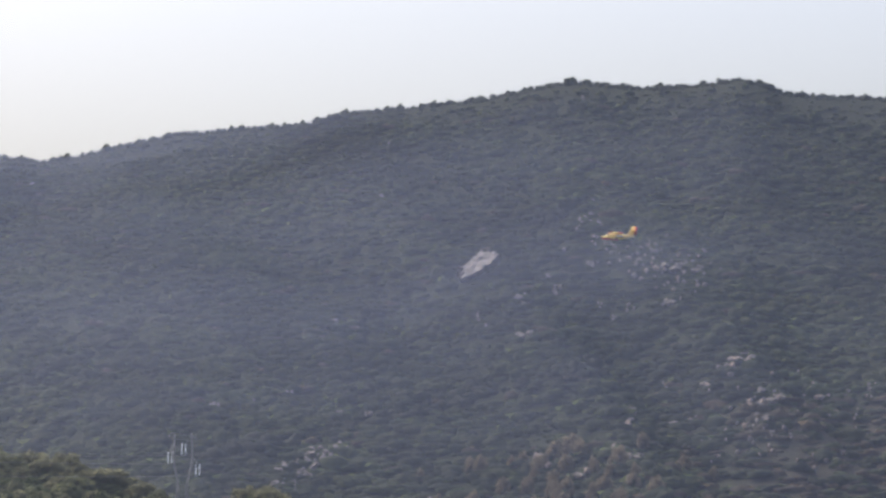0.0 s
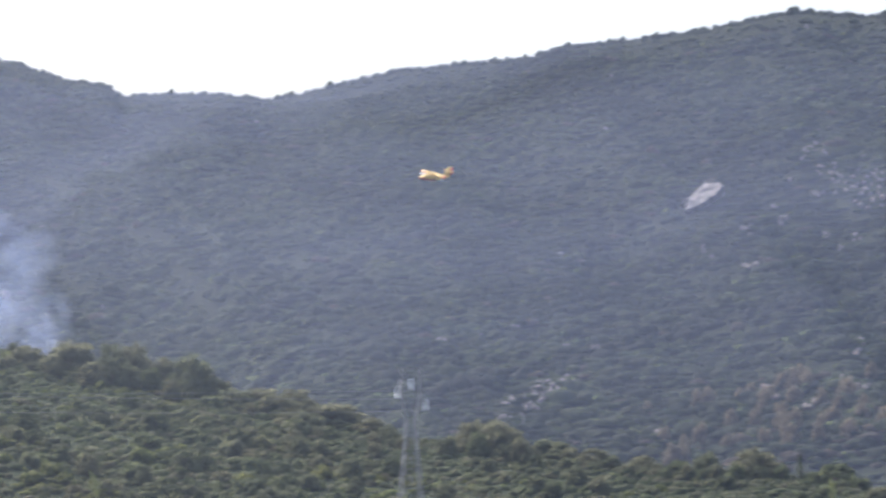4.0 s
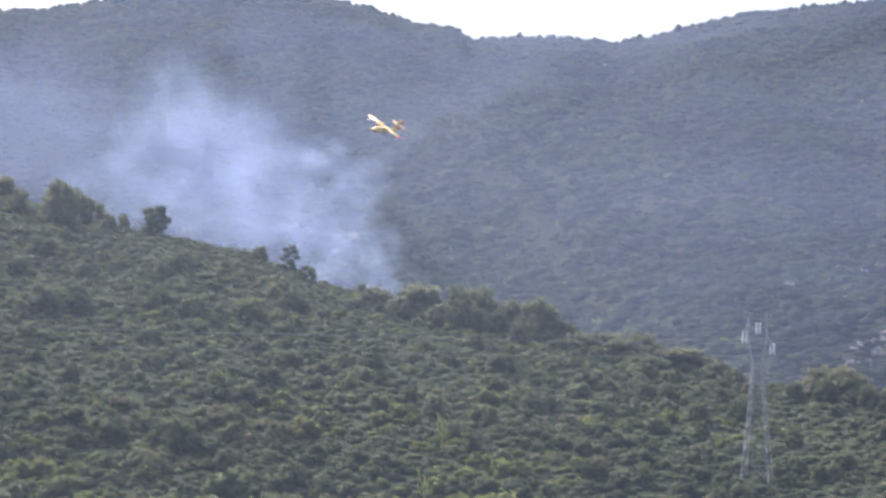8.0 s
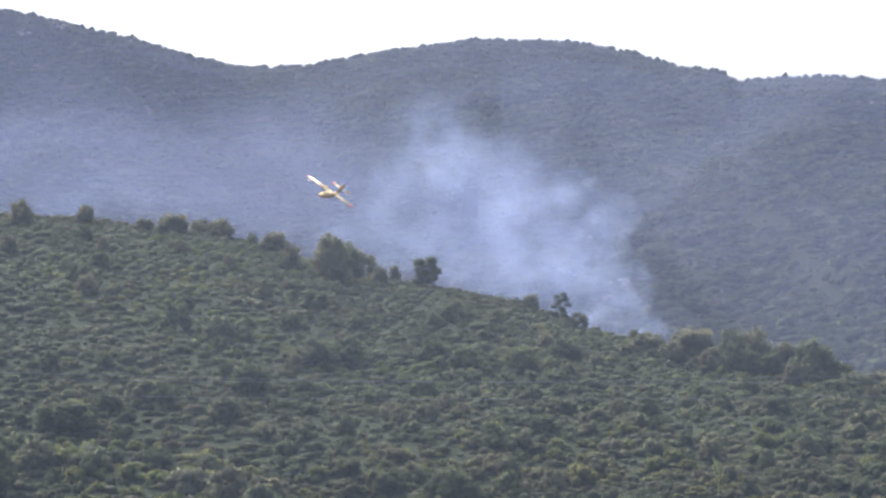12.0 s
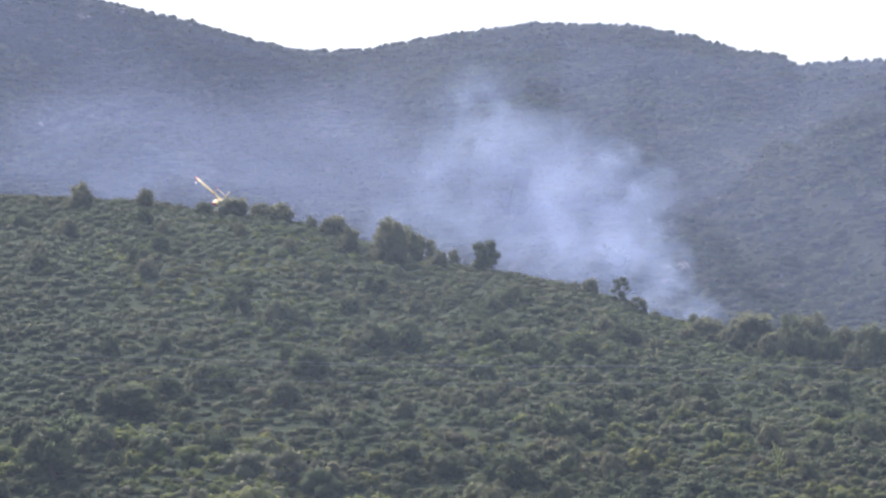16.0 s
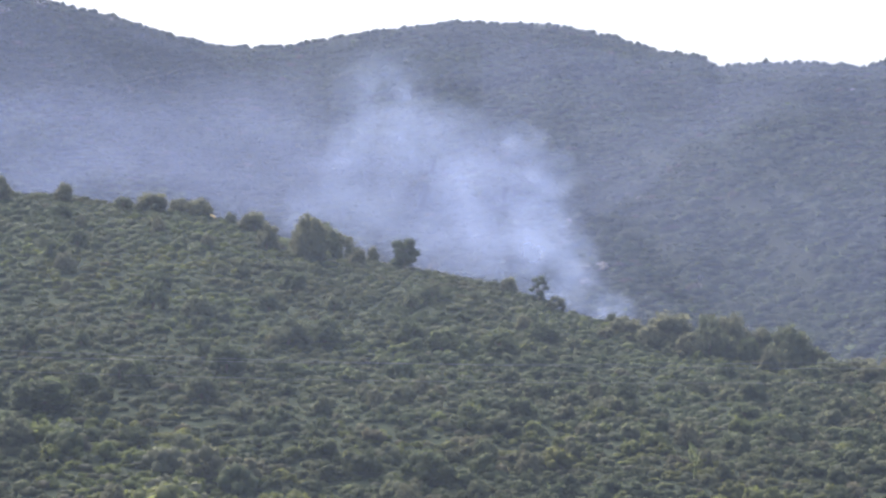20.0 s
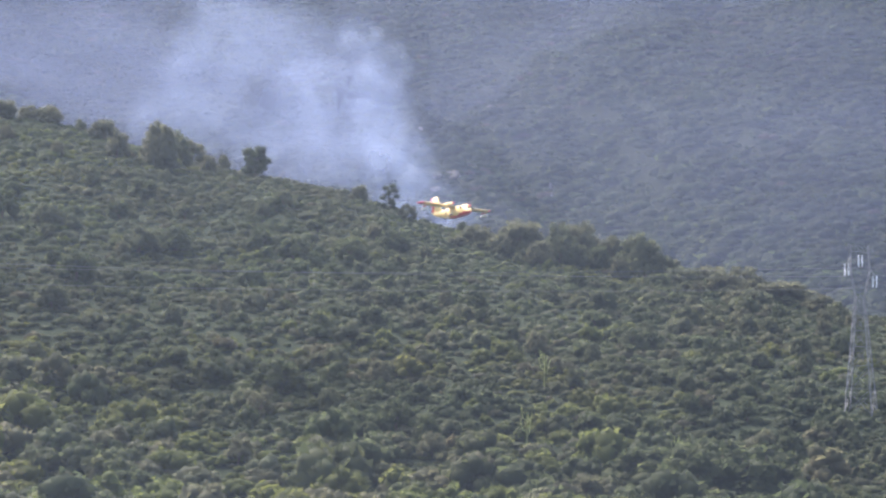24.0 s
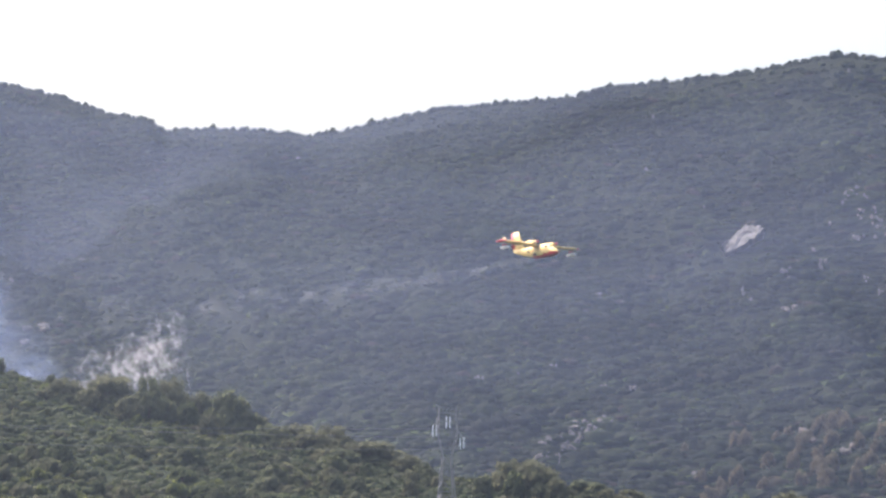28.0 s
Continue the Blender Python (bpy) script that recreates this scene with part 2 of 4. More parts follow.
def fractal(x, y, octaves=4, seed=0):
    out, amp = 0, 0.5
    for k in range(octaves):
        out = out + amp * value_noise(x * 2 ** k, y * 2 ** k, seed + k)
        amp *= 0.5
    return out


# ---- the lie of the land: bearing in degrees, distance in metres ----
CREST_AT = ((-180, 900), (-30, 950), (-8, 930), (0, 900), (6, 850), (12, 790), (20, 750), (40, 740), (180, 900))
CREST_UP = ((-180, 0.3), (-40, 4.5), (-9, 5.38), (-7.5, 5.36), (-5.6, 5.28), (-4.7, 5.14), (-3.4, 4.98), (-2.5, 4.78), (-1.3, 4.4), (0.15, 4.1), (1.6, 3.82), (2.4, 3.55),
            (2.9, 3.33), (3.6, 3.15), (4.4, 2.98), (5.0, 2.8), (6.5, 2.4), (7.9, 2.14), (9.4, 1.86), (10.2, 1.66), (11.2, 1.53), (12.3, 1.4), (13.8, 1.22), (15.1, 1.08), (17, 0.93),
            (19, 0.58), (20.4, 0.38), (24, 0.0), (40, -0.4), (180, 0.3))
RIDGE_AT = ((-180, 3000), (-40, 3300), (-8, 3350), (-2.8, 3600), (1, 3550), (3.6, 3420), (7.4, 2950), (8, 2940), (13, 2800), (20, 2650), (40, 2650), (180, 3000))
RIDGE_UP = ((-180, 2.0), (-60, 5), (-9, 9.2), (-6.9, 8.84), (-6.0, 8.66), (-4.75, 8.36), (-3.6, 8.02), (-2.85, 7.88), (-2.2, 7.88), (-1.55, 7.93), (-0.6, 8.12), (1.06, 8.32), (2.77, 8.26),
            (3.7, 8.06), (4.55, 7.8), (5.3, 7.68), (5.62, 7.48), (5.78, 7.55), (7.1, 7.58), (8.0, 7.47), (8.4, 7.53), (9.1, 7.71), (10.25, 7.98), (11.1, 8.06), (12.4, 8.17), (13.1, 8.36),
            (14.2, 8.46), (15.5, 8.62), (16.3, 8.78), (17.05, 8.92), (17.8, 8.86), (18.2, 8.79), (19.3, 8.86), (19.95, 8.95), (20.4, 8.84), (20.75, 8.7), (21.6, 8.62), (24, 8.5), (60, 4), (180, 2.0))


SPUR_AT = ((3.2, 2280), (3.8, 2360), (4.8, 2385), (5.97, 2490), (7.57, 2590), (8.6, 2640))


def along(rows, az):
    return np.interp(az, [r[0] for r in rows], [r[1] for r in rows])


def bend(s, k):
    return 1 - (1 - np.clip(s, 0, 1)) ** k


def land(az, r):
    """Height of the ground at a bearing and a distance."""
    az, r = np.asarray(az, dtype=float), np.asarray(r, dtype=float)
    x, y = r * np.sin(np.radians(az)), r * np.cos(np.radians(az))
    rc, rm = along(CREST_AT, az), along(RIDGE_AT, az)
    zc = EYE + rc * np.tan(np.radians(along(CREST_UP, az) + 0.09))
    zm = EYE + rm * np.tan(np.radians(along(RIDGE_UP, az) + 0.05))
    knoll = (EYE - 1.6) * np.clip(1 - (r / 130) ** 2, 0, 1) ** 2
    foot, valley = 600.0, np.minimum(zc - 14, 22.0)
    hill = zc * bend((r - foot) / (rc - foot), 1.18)
    hill = np.where(r < foot, 0, hill) + knoll
    lee = np.clip((r - rc) / 330, 0, 1)
    hill = np.where(r > rc, zc + (valley - zc) * lee * lee * (3 - 2 * lee), hill)
    bumps = (fractal(x / 60, y / 60, 3, 5) - 0.44) * 8
    hill = hill + bumps * np.clip((r - foot) / 60, 0, 1) * np.clip((rc - r) / 120, 0, 1)
    m0 = rc + 420
    s = np.clip((r - m0) / (rm - m0), 0, 1)
    mount = valley + (zm - valley) * (0.62 * s + 0.38 * s * s)
    # spurs that run down the flanks, and gullies between them
    lean = az + 9.0 * s
    spur = 1 - np.abs(2 * value_noise(lean * 0.33, s * 0.9 + 3, 21) - 1)
    fine = 1 - np.abs(2 * value_noise(lean * 0.95, s * 2.2, 22) - 1)
    rough = fractal(x / 130, y / 130, 4, 23) - 0.45
    mount = mount + (34 * (spur - 0.6) + 14 * (fine - 0.55) + 15 * rough) * np.clip(4 * s * (1 - s), 0, 1)
    # the side valley under the saddle
    gully = np.exp(-((az - (5.7 - 3.6 * (1 - s))) / 0.85) ** 2)
    mount = mount - 9 * gully * np.clip(5 * s * (1 - s), 0, 1)
    # the nearer spur whose crest runs down across the flank
    past = r - along(SPUR_AT, az)
    rise = np.where(past < 0, np.clip(1 + past / 520, 0, 1), np.clip(1 - past / 340, 0, 1))
    mount = mount + 24 * rise * rise * (3 - 2 * rise) * np.clip((az - 2.6) / 1.4, 0, 1) * np.clip((7.5 - az) / 1.5, 0, 1) * np.clip((rm - r) / 250, 0, 1)
    back = np.clip((r - rm) / 1300, 0, 1)
    mount = np.where(r > rm, zm * (1 - 0.75 * back), mount)
    return np.where(r > m0, mount, hill)


def spot(az, r):
    a = radians(az)
    return Vector((r * math.sin(a), r * math.cos(a), float(land(az, r))))


def slope_at(az, up, near, far):
    """The distance at which the ground on that bearing climbs to that angle above the eye."""
    r = np.arange(near, far, 3.0)
    e = np.degrees(np.arctan2(land(np.full(len(r), float(az)), r) - EYE, r))
    k = np.flatnonzero(e >= up)
    return float(r[k[0]]) if len(k) else float(r[np.argmax(e)])


def build_ground():
    az = np.concatenate([np.arange(-180, -20, 2.5), np.arange(-20, -10, 0.4), np.arange(-10, 25, 0.09), np.arange(25, 34, 0.4), np.arange(34, 180, 2.5), [180.0]])
    rr = np.concatenate([np.array([0.0, 20, 50, 80, 110, 140, 200, 300, 400, 450]), np.array([500, 550]), np.arange(585, 1000, 6), np.arange(1000, 1320, 20), np.arange(1320, 3700, 17), np.array([3760, 3850, 4000, 4200, 4500, 4900])])
    A, R = np.meshgrid(az, rr)
    Z = land(A, R)
    P = np.stack([R * np.sin(np.radians(A)), R * np.cos(np.radians(A)), Z], -1).reshape(-1, 3)
    nr, na = A.shape
    i = (np.arange(nr - 1)[:, None] * na + np.arange(na - 1)[None]).ravel()
    faces = np.stack([i, i + 1, i + na + 1, i + na], -1)[:, ::-1]
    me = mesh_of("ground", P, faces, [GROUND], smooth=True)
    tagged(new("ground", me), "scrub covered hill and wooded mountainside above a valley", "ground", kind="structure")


build_ground()


# ---- plants ----
def ico(level):
    bm = bmesh.new()
    bmesh.ops.create_icosphere(bm, subdivisions=level, radius=1)
    v = np.array([x.co[:] for x in bm.verts])
    f = np.array([[x.index for x in t.verts] for t in bm.faces])
    bm.free()
    return v, f


ICO1, ICO3 = ico(1), ico(3)


def outward(d, rng, loose):
    """A leaf's facing: mostly away from the middle of its bough, a little upwards, somewhat tousled."""
    n = d + np.array([0, 0, 0.25]) + rng.normal(0, loose, 3)
    n = n / np.linalg.norm(n)
    u = np.cross(n, rng.normal(0, 1, 3))
    u = u / np.linalg.norm(u)
    return u, np.cross(n, u), n


def crown_arrays(seed, lobes, leaves, leaf, core=ICO1, tall=1.0, lobe=(0.3, 0.48), unit=True, low=0.12, loose=0.6, size=1.0):
    """A crown of about unit radius that stands on z = 0: rounded boughs heaped into a dome, each wrapped in small leaf clumps that face outwards."""
    rng = np.random.default_rng(seed)
    V, F, n, boughs = [], [], 0, []
    for k in range(lobes):
        q = (k + 0.5) / lobes
        up = low + (1 - low) * (1 - q) ** 0.8 * rng.uniform(0.75, 1.0)
        a, r = 2.4 * k + rng.uniform(-0.5, 0.5), rng.uniform(*lobe)
        wide = math.sqrt(max(0.0, 1 - up * up)) * rng.uniform(0.75, 1.0)
        c = np.array([(1 - r) * wide * math.cos(a), (1 - r) * wide * math.sin(a), max(r * 0.5, (1 - 0.8 * r) * up) * tall])
        boughs.append((c, r))
        v = core[0].copy()
        ph = rng.uniform(0, 6, 2)
        v *= 1 + 0.14 * np.sin(v @ rng.normal(0, 3, (3, 1)) + ph[0]) + 0.08 * np.sin(v @ rng.normal(0, 6, (3, 1)) + ph[1])
        V.append(v * r * size + c)
        F.append(core[1] + n)
        n += len(v)
    for k in range(leaves):
        c, r = boughs[k % lobes]
        d = rng.normal(0, 1, 3)
        d /= np.linalg.norm(d)
        if d[2] < -0.35:
            d[2] = -d[2]
        u, w, m = outward(d, rng, loose)
        p, z = c + d * r * rng.uniform(0.9, 1.14), leaf * rng.uniform(0.6, 1.4)
        V.append(np.array([p + u * z, p - u * z * 0.6 + w * z * 0.85, p - u * z * 0.5 - w * z * 0.8]))
        F.append(np.array([[n, n + 1, n + 2]]))
        n += 3
    v = np.concatenate(V)
    v[:, 2] = np.maximum(v[:, 2], 0.0)
    if unit:
        v = v / np.array([np.abs(v[:, 0]).max(), np.abs(v[:, 1]).max(), v[:, 2].max()])
    return v, np.concatenate(F)


def dome_arrays(seed, boughs, leaves, leaf):
    """A far crown: a few rounded boughs, open underneath, with loose leaf sprays on them."""
    v, f = crown_arrays(seed, boughs, leaves, leaf, ICO1, 1.0, (0.5, 0.68), True, 0.3, 0.5)
    keep = v[f][:, :, 2].max(1) > 0.22
    return v, f[keep]


def scatter(name, kinds, places, mats, label, category):
    """One mesh of many plants. places: x, y, z, radius, height, turn, kind, slot."""
    V, F, S, n = [], [], [], 0
    for k in range(len(kinds)):
        P = places[places[:, 6] == k]
        if not len(P):
            continue
        v, f = kinds[k]
        c, s = np.cos(P[:, 5]), np.sin(P[:, 5])
        x = (v[None, :, 0] * c[:, None] - v[None, :, 1] * s[:, None]) * P[:, 3:4] + P[:, 0:1]
        y = (v[None, :, 0] * s[:, None] + v[None, :, 1] * c[:, None]) * P[:, 3:4] + P[:, 1:2]
        z = v[None, :, 2] * P[:, 4:5] + P[:, 2:3]
        V.append(np.stack([x, y, z], -1).reshape(-1, 3))
        F.append((f[None] + (np.arange(len(P)) * len(v))[:, None, None] + n).reshape(-1, 3))
        S.append(np.repeat(P[:, 7], len(f)))
        n += len(P) * len(v)
    me = mesh_of(name, np.concatenate(V), np.concatenate(F), mats, np.concatenate(S), True)
    return tagged(new(name, me), label, category, kind="stuff")


def hillside_scrub():
    rng = np.random.default_rng(3)
    rows = []
    # low growth that hides the soil, then the bushes and small trees that stand out of it
    for layer, (deep, wide, share) in enumerate(((3.9, 2.0, 0.97), (5.0, 3.2, 0.66))):
        for r in np.arange(570, 965, deep):
            step = math.degrees(wide / r)
            az = np.arange(-8.8, 22.8, step)
            az = az + rng.uniform(-0.6, 0.6, len(az)) * step
            rr = r + rng.uniform(-0.5, 0.5, len(az)) * deep
            keep = (rr < along(CREST_AT, az) + 12) & (rng.uniform(0, 1, len(az)) < share)
            az, rr = az[keep], rr[keep]
            n = len(az)
            x, y = rr * np.sin(np.radians(az)), rr * np.cos(np.radians(az))
            z = land(az, rr)
            big = fractal(x / 34, y / 34, 3, 41)
            up = np.degrees(np.arctan2(z - EYE, rr))
            low = np.clip((2.6 - up) / 1.8, 0, 1)
            upper = np.clip((3.0 - az) / 4, 0, 1) * np.clip((up - 2.7) / 1.2, 0, 1)
            edge = np.clip((along(CREST_AT, az) - rr) / 50, 0, 1)
            tone = fractal(x / 55 + 9, y / 55, 3, 47) + rng.normal(0, 0.075, n)
            tone = tone + 0.05 * upper
            slot = np.select([tone < 0.37, tone < 0.46, tone < 0.56, tone < 0.68], [0, 1, 3, 1], 2)
            young = fractal(x / 26 + 4, y / 26, 3, 43)
            slot = np.where(rng.uniform(0, 1, n) < 0.9 * np.clip((1.75 - up) / 0.9, 0, 1) * np.clip((young - 0.36) * 8, 0, 1) * np.clip((8 - az) / 3, 0, 1), 2, slot)
            slot = np.where(rng.uniform(0, 1, n) < 0.02, 4, slot)
            slot = np.where(rng.uniform(0, 1, n) < 0.22 * low * (tone > 0.4), 6, slot)
            if layer == 0:
                rad = np.clip(rng.lognormal(0.24, 0.32, n), 0.6, 2.6)
                high = np.minimum(rad, 1.8) * rng.uniform(0.5, 1.15, n) * (0.7 + 0.3 * edge)
                shape = rng.integers(0, 4, n)
            else:
                clump = np.clip((big - 0.38) * 4, 0, 1)
                rad = (1.05 + 0.75 * clump * (1 - 0.6 * upper) + 0.85 * low * np.clip((11 - az) / 3, 0, 1) + 0.9 * np.clip((0.3 - up) / 1.0, 0, 1)) * np.clip(rng.lognormal(-0.08, 0.4, n), 0.45, 2.2) * (0.6 + 0.4 * edge)
                high = rad * rng.uniform(0.8, 1.4, n) * (1 - 0.3 * upper)
                shape = 4 + rng.integers(0, 8, n)
            rows.append(np.stack([x, y, z - 0.12, rad, high, rng.uniform(0, 6.28, n), shape, slot], -1))
    P = np.concatenate(rows)
    kinds = [dome_arrays(90 + k, 3, 12, 0.3) for k in range(4)]
    kinds += [crown_arrays(100 + k, 7 + k % 4, 100, 0.125, ICO1, 1.25, (0.22, 0.44), True, 0.12, 1.2) for k in range(8)]
    kinds = [(v, f[v[f][:, :, 2].max(1) > 0.14]) for v, f in kinds]
    scatter("scrub", kinds, P, LEAVES, "dense green maquis scrub over the near hillside", "scrub")
    return len(P)


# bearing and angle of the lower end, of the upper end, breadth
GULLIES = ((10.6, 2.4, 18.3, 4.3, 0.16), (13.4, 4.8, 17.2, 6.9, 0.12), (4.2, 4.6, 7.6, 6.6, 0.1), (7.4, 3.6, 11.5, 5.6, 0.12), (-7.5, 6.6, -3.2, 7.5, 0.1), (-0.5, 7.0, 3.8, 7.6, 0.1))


def mountain_woods():
    rng = np.random.default_rng(8)
    rows = []
    for r in np.concatenate([np.arange(1250, 1950, 7.8), np.arange(1950, 3700, 10.4)]):
        step = math.degrees(6.6 / r)
        az = np.arange(-8.8, 23.2, step)
        az = az + rng.uniform(-0.5, 0.5, len(az)) * step
        rr = r + rng.uniform(-8, 8, len(az))
        rm, rc = along(RIDGE_AT, az), along(CREST_AT, az)
        x, y = rr * np.sin(np.radians(az)), rr * np.cos(np.radians(az))
        cover = fractal(x / 190 + 3, y / 190, 4, 61)
        bare = np.clip((az - 18) / 2.5, 0, 1) * np.clip((1700 - rr) / 200, 0, 1)
        keep = (rr < rm - 25) & (rr > rc + 380) & (rng.uniform(0, 1, len(az)) < 1.05 - 0.35 * bare - 0.15 * np.clip((cover - 0.55) * 6, 0, 0.8))
        az, rr, x, y, cover = az[keep], rr[keep], x[keep], y[keep], cover[keep]
        z = land(az, rr)
        clump = fractal(x / 45, y / 45, 2, 66)
        rad = (4.8 + 2.4 * np.clip((clump - 0.25) * 2, 0, 1)) * np.clip(rng.lognormal(-0.05, 0.33, len(az)), 0.5, 1.8) * np.where(rr > rm[keep] - 80, 0.7, 1)
        high = np.minimum(rad, 6.5) * (0.36 + 0.4 * fractal(x / 75, y / 75, 2, 68)) * np.clip(rng.lognormal(0, 0.35, len(az)), 0.5, 2.2)
        # taller trees with the darkest leaves along the gullies
        up = np.degrees(np.arctan2(z - EYE, rr)) + 0.1 * (fractal(x / 90, y / 90, 3, 77) - 0.45)
        # thinner growth on the rocky spur and round the great slab
        rocky = np.exp(-((az - 18.2) / 0.9) ** 2 - ((up - 5.6 + 0.15 * (az - 18)) / 0.5) ** 2)
        high = high * (1 - 0.55 * rocky) * np.where((np.abs(az - 15.45) < 0.42) & (np.abs(up - 5.6) < 0.32), 0.25, 1)
        gully_band = np.zeros(len(az))
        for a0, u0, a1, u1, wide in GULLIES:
            gully_band = np.maximum(gully_band, np.exp(-((up - u0 - (u1 - u0) * (az - a0) / (a1 - a0)) / wide) ** 2) * (az > a0) * (az < a1))
        high = high * (1 + 0.5 * gully_band)
        tone = cover + rng.normal(0, 0.07, len(az))
        s = (rr - 1250) / 1500
        # slanting bands of lighter and darker leaves imitate the shading of spurs
        band = fractal((az + 9 * s) * 0.55, s * 2.2, 3, 71) + rng.normal(0, 0.05, len(az))
        slot = np.where(tone < 0.43, 0, 1)
        slot = np.where(band > 0.5, 3, np.where(band < 0.38, 0, slot))
        dry = np.clip((az - 18) / 2, 0, 1) * np.clip((1720 - rr) / 150, 0, 1) + 0.35 * np.clip((az - 14.5) / 1.5, 0, 1) * np.clip((1500 - rr) / 150, 0, 1)
        slot = np.where(gully_band > rng.uniform(0.2, 0.8, len(az)), 4, slot)
        # brighter near side of the spur put into the leaf colour: paler leaves
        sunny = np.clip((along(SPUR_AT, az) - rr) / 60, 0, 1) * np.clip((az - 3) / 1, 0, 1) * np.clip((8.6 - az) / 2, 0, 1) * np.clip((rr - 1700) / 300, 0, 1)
        # a greener stretch on the eastern flank gets the same leaves
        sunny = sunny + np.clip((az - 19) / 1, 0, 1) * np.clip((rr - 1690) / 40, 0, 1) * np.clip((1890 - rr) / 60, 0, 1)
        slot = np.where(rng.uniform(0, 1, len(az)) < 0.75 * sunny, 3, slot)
        slot = np.where(rng.uniform(0, 1, len(az)) < 0.02 + 0.45 * dry, 2, slot)
        rows.append(np.stack([x, y, z - 0.3, rad, high, rng.uniform(0, 6.28, len(az)), rng.integers(0, 5, len(az)), slot], -1))
    # the fringe of small trees along the ridge
    az = np.arange(-9.5, 24, 0.04)
    az = az + rng.uniform(-0.03, 0.03, len(az))
    rr = along(RIDGE_AT, az) - rng.uniform(0, 14, len(az))
    rad = rng.uniform(2.2, 4.4, len(az)) + 1.6 * (rng.uniform(0, 1, len(az)) < 0.15)
    rows.append(np.stack([rr * np.sin(np.radians(az)), rr * np.cos(np.radians(az)), land(az, rr) - 2.6, rad, 2.8 + rad * rng.uniform(0.4, 1.05, len(az)), rng.uniform(0, 6.28, len(az)), rng.integers(0, 5, len(az)), np.zeros(len(az))], -1))
    P = np.concatenate(rows)
    kinds = [dome_arrays(200 + k, 2, 7, 0.3) for k in range(5)]
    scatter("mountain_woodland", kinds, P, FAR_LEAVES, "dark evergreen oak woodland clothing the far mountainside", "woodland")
    return len(P)


def trunk_arrays(seed, height, girth, limbs):
    """A tapered, slightly crooked trunk with forking limbs."""
    rng = np.random.default_rng(seed)
    V, F, n = [], [], 0

    def tube(a, b, ra, rb):
        nonlocal n
        a, b = np.array(a, float), np.array(b, float)
        mid = (a + b) / 2 + rng.normal(0, 0.06, 3) * np.linalg.norm(b - a)
        d = (b - a) / np.linalg.norm(b - a)
        u = np.cross(d, (0.3, 0.9, 0.2))
        u /= np.linalg.norm(u)
        w = np.cross(d, u)
        for p, r in ((a, ra), (mid, (ra + rb) / 2), (b, rb)):
            for k in range(6):
                t = k * math.pi / 3
                V.append(p + (u * math.cos(t) + w * math.sin(t)) * r)
        for q in range(2):
            for k in range(6):
                i, j = n + q * 6 + k, n + q * 6 + (k + 1) % 6
                F.append((i, j, j + 6))
                F.append((i, j + 6, i + 6))
        n += 18
    fork = height * 0.42
    tube((0, 0, -0.4), (0, 0, fork), girth * 1.2, girth * 0.8)
    for k in range(limbs):
        a = 6.28 * k / limbs + rng.uniform(-0.3, 0.3)
        d = height * rng.uniform(0.2, 0.34)
        tip = (d * math.cos(a), d * math.sin(a), height * rng.uniform(0.65, 0.85))
        tube((0, 0, fork * rng.uniform(0.75, 0.98)), tip, girth * 0.55, girth * 0.18)
    return V, F


def tree_kinds():
    """Shared meshes: trunk and crown of a unit tree 1 m high and 1 m across."""
    out = []
    for k, (lobes, leaves, low) in enumerate(((16, 640, 0.05), (20, 760, 0.0), (13, 560, 0.1), (18, 680, 0.05), (11, 460, 0.15))):
        v, f = crown_arrays(300 + k, lobes, leaves, 0.086, ICO1, 1.6, (0.18, 0.36), True, low, 1.1, 0.85)
        v = v * np.array([0.52, 0.52, 0.96])
        v[:, 2] += 0.04
        tv, tf = trunk_arrays(320 + k, 0.9, 0.035, 5)
        out.append((mesh_of("trunk", tv, tf, [BARK], smooth=True), [mesh_of("crown", v, f, [m]) for m in LEAVES]))
    return out


TREES = None
FAMILY = (("evergreen oak with a rounded dark green crown", "hillside oaks"), ("bushy olive green tree with a broad crown", "hillside olives"),
          ("fresh green young tree in the scrub", "young trees"), ("grey green tree with a feathery crown", "grey trees"), ("brownish half dry tree among the scrub", "dry trees"),
          ("tan dead tree with bare twigs on the mountain foot", "dead trees"),
          ("olive brown cork oak with a ragged airy crown", "crest oaks"))


def tree(az, r, width, height, kind, leaf, sink=0.0, label=""):
    p = spot(az, r)
    text, group = FAMILY[leaf]
    root = tagged(new("tree"), label or text, "tree", group)
    root.matrix_world = Matrix.Translation((p.x, p.y, p.z - sink)) @ pose(0, 0, 0, 0, 0, (az * 977 + r * 31) % 360) @ Matrix.Diagonal((width, width, height, 1))
    trunk, crowns = TREES[kind]
    part("trunk", trunk, None, root)
    part("crown", crowns[leaf], None, root)


# bearing, angle of the foot above the eye, width and height in degrees
CREST_TREES_A = ((-6.68, 5.31, 0.37, 0.40), (-5.60, 5.31, 0.27, 0.31), (-4.61, 5.19, 0.29, 0.21), (-4.12, 5.14, 0.43, 0.33), (-3.63, 5.12, 0.35, 0.25), (-3.31, 5.08, 0.40, 0.31),
                 (-2.77, 4.92, 0.17, 0.23), (-2.40, 4.80, 0.38, 0.35), (-2.15, 4.51, 0.35, 0.44), (-1.44, 4.30, 0.55, 0.80), (-1.18, 4.28, 0.5, 0.66), (-0.88, 4.43, 0.35, 0.37), (-0.62, 4.24, 0.27, 0.31), (-0.35, 4.31, 0.17, 0.26))
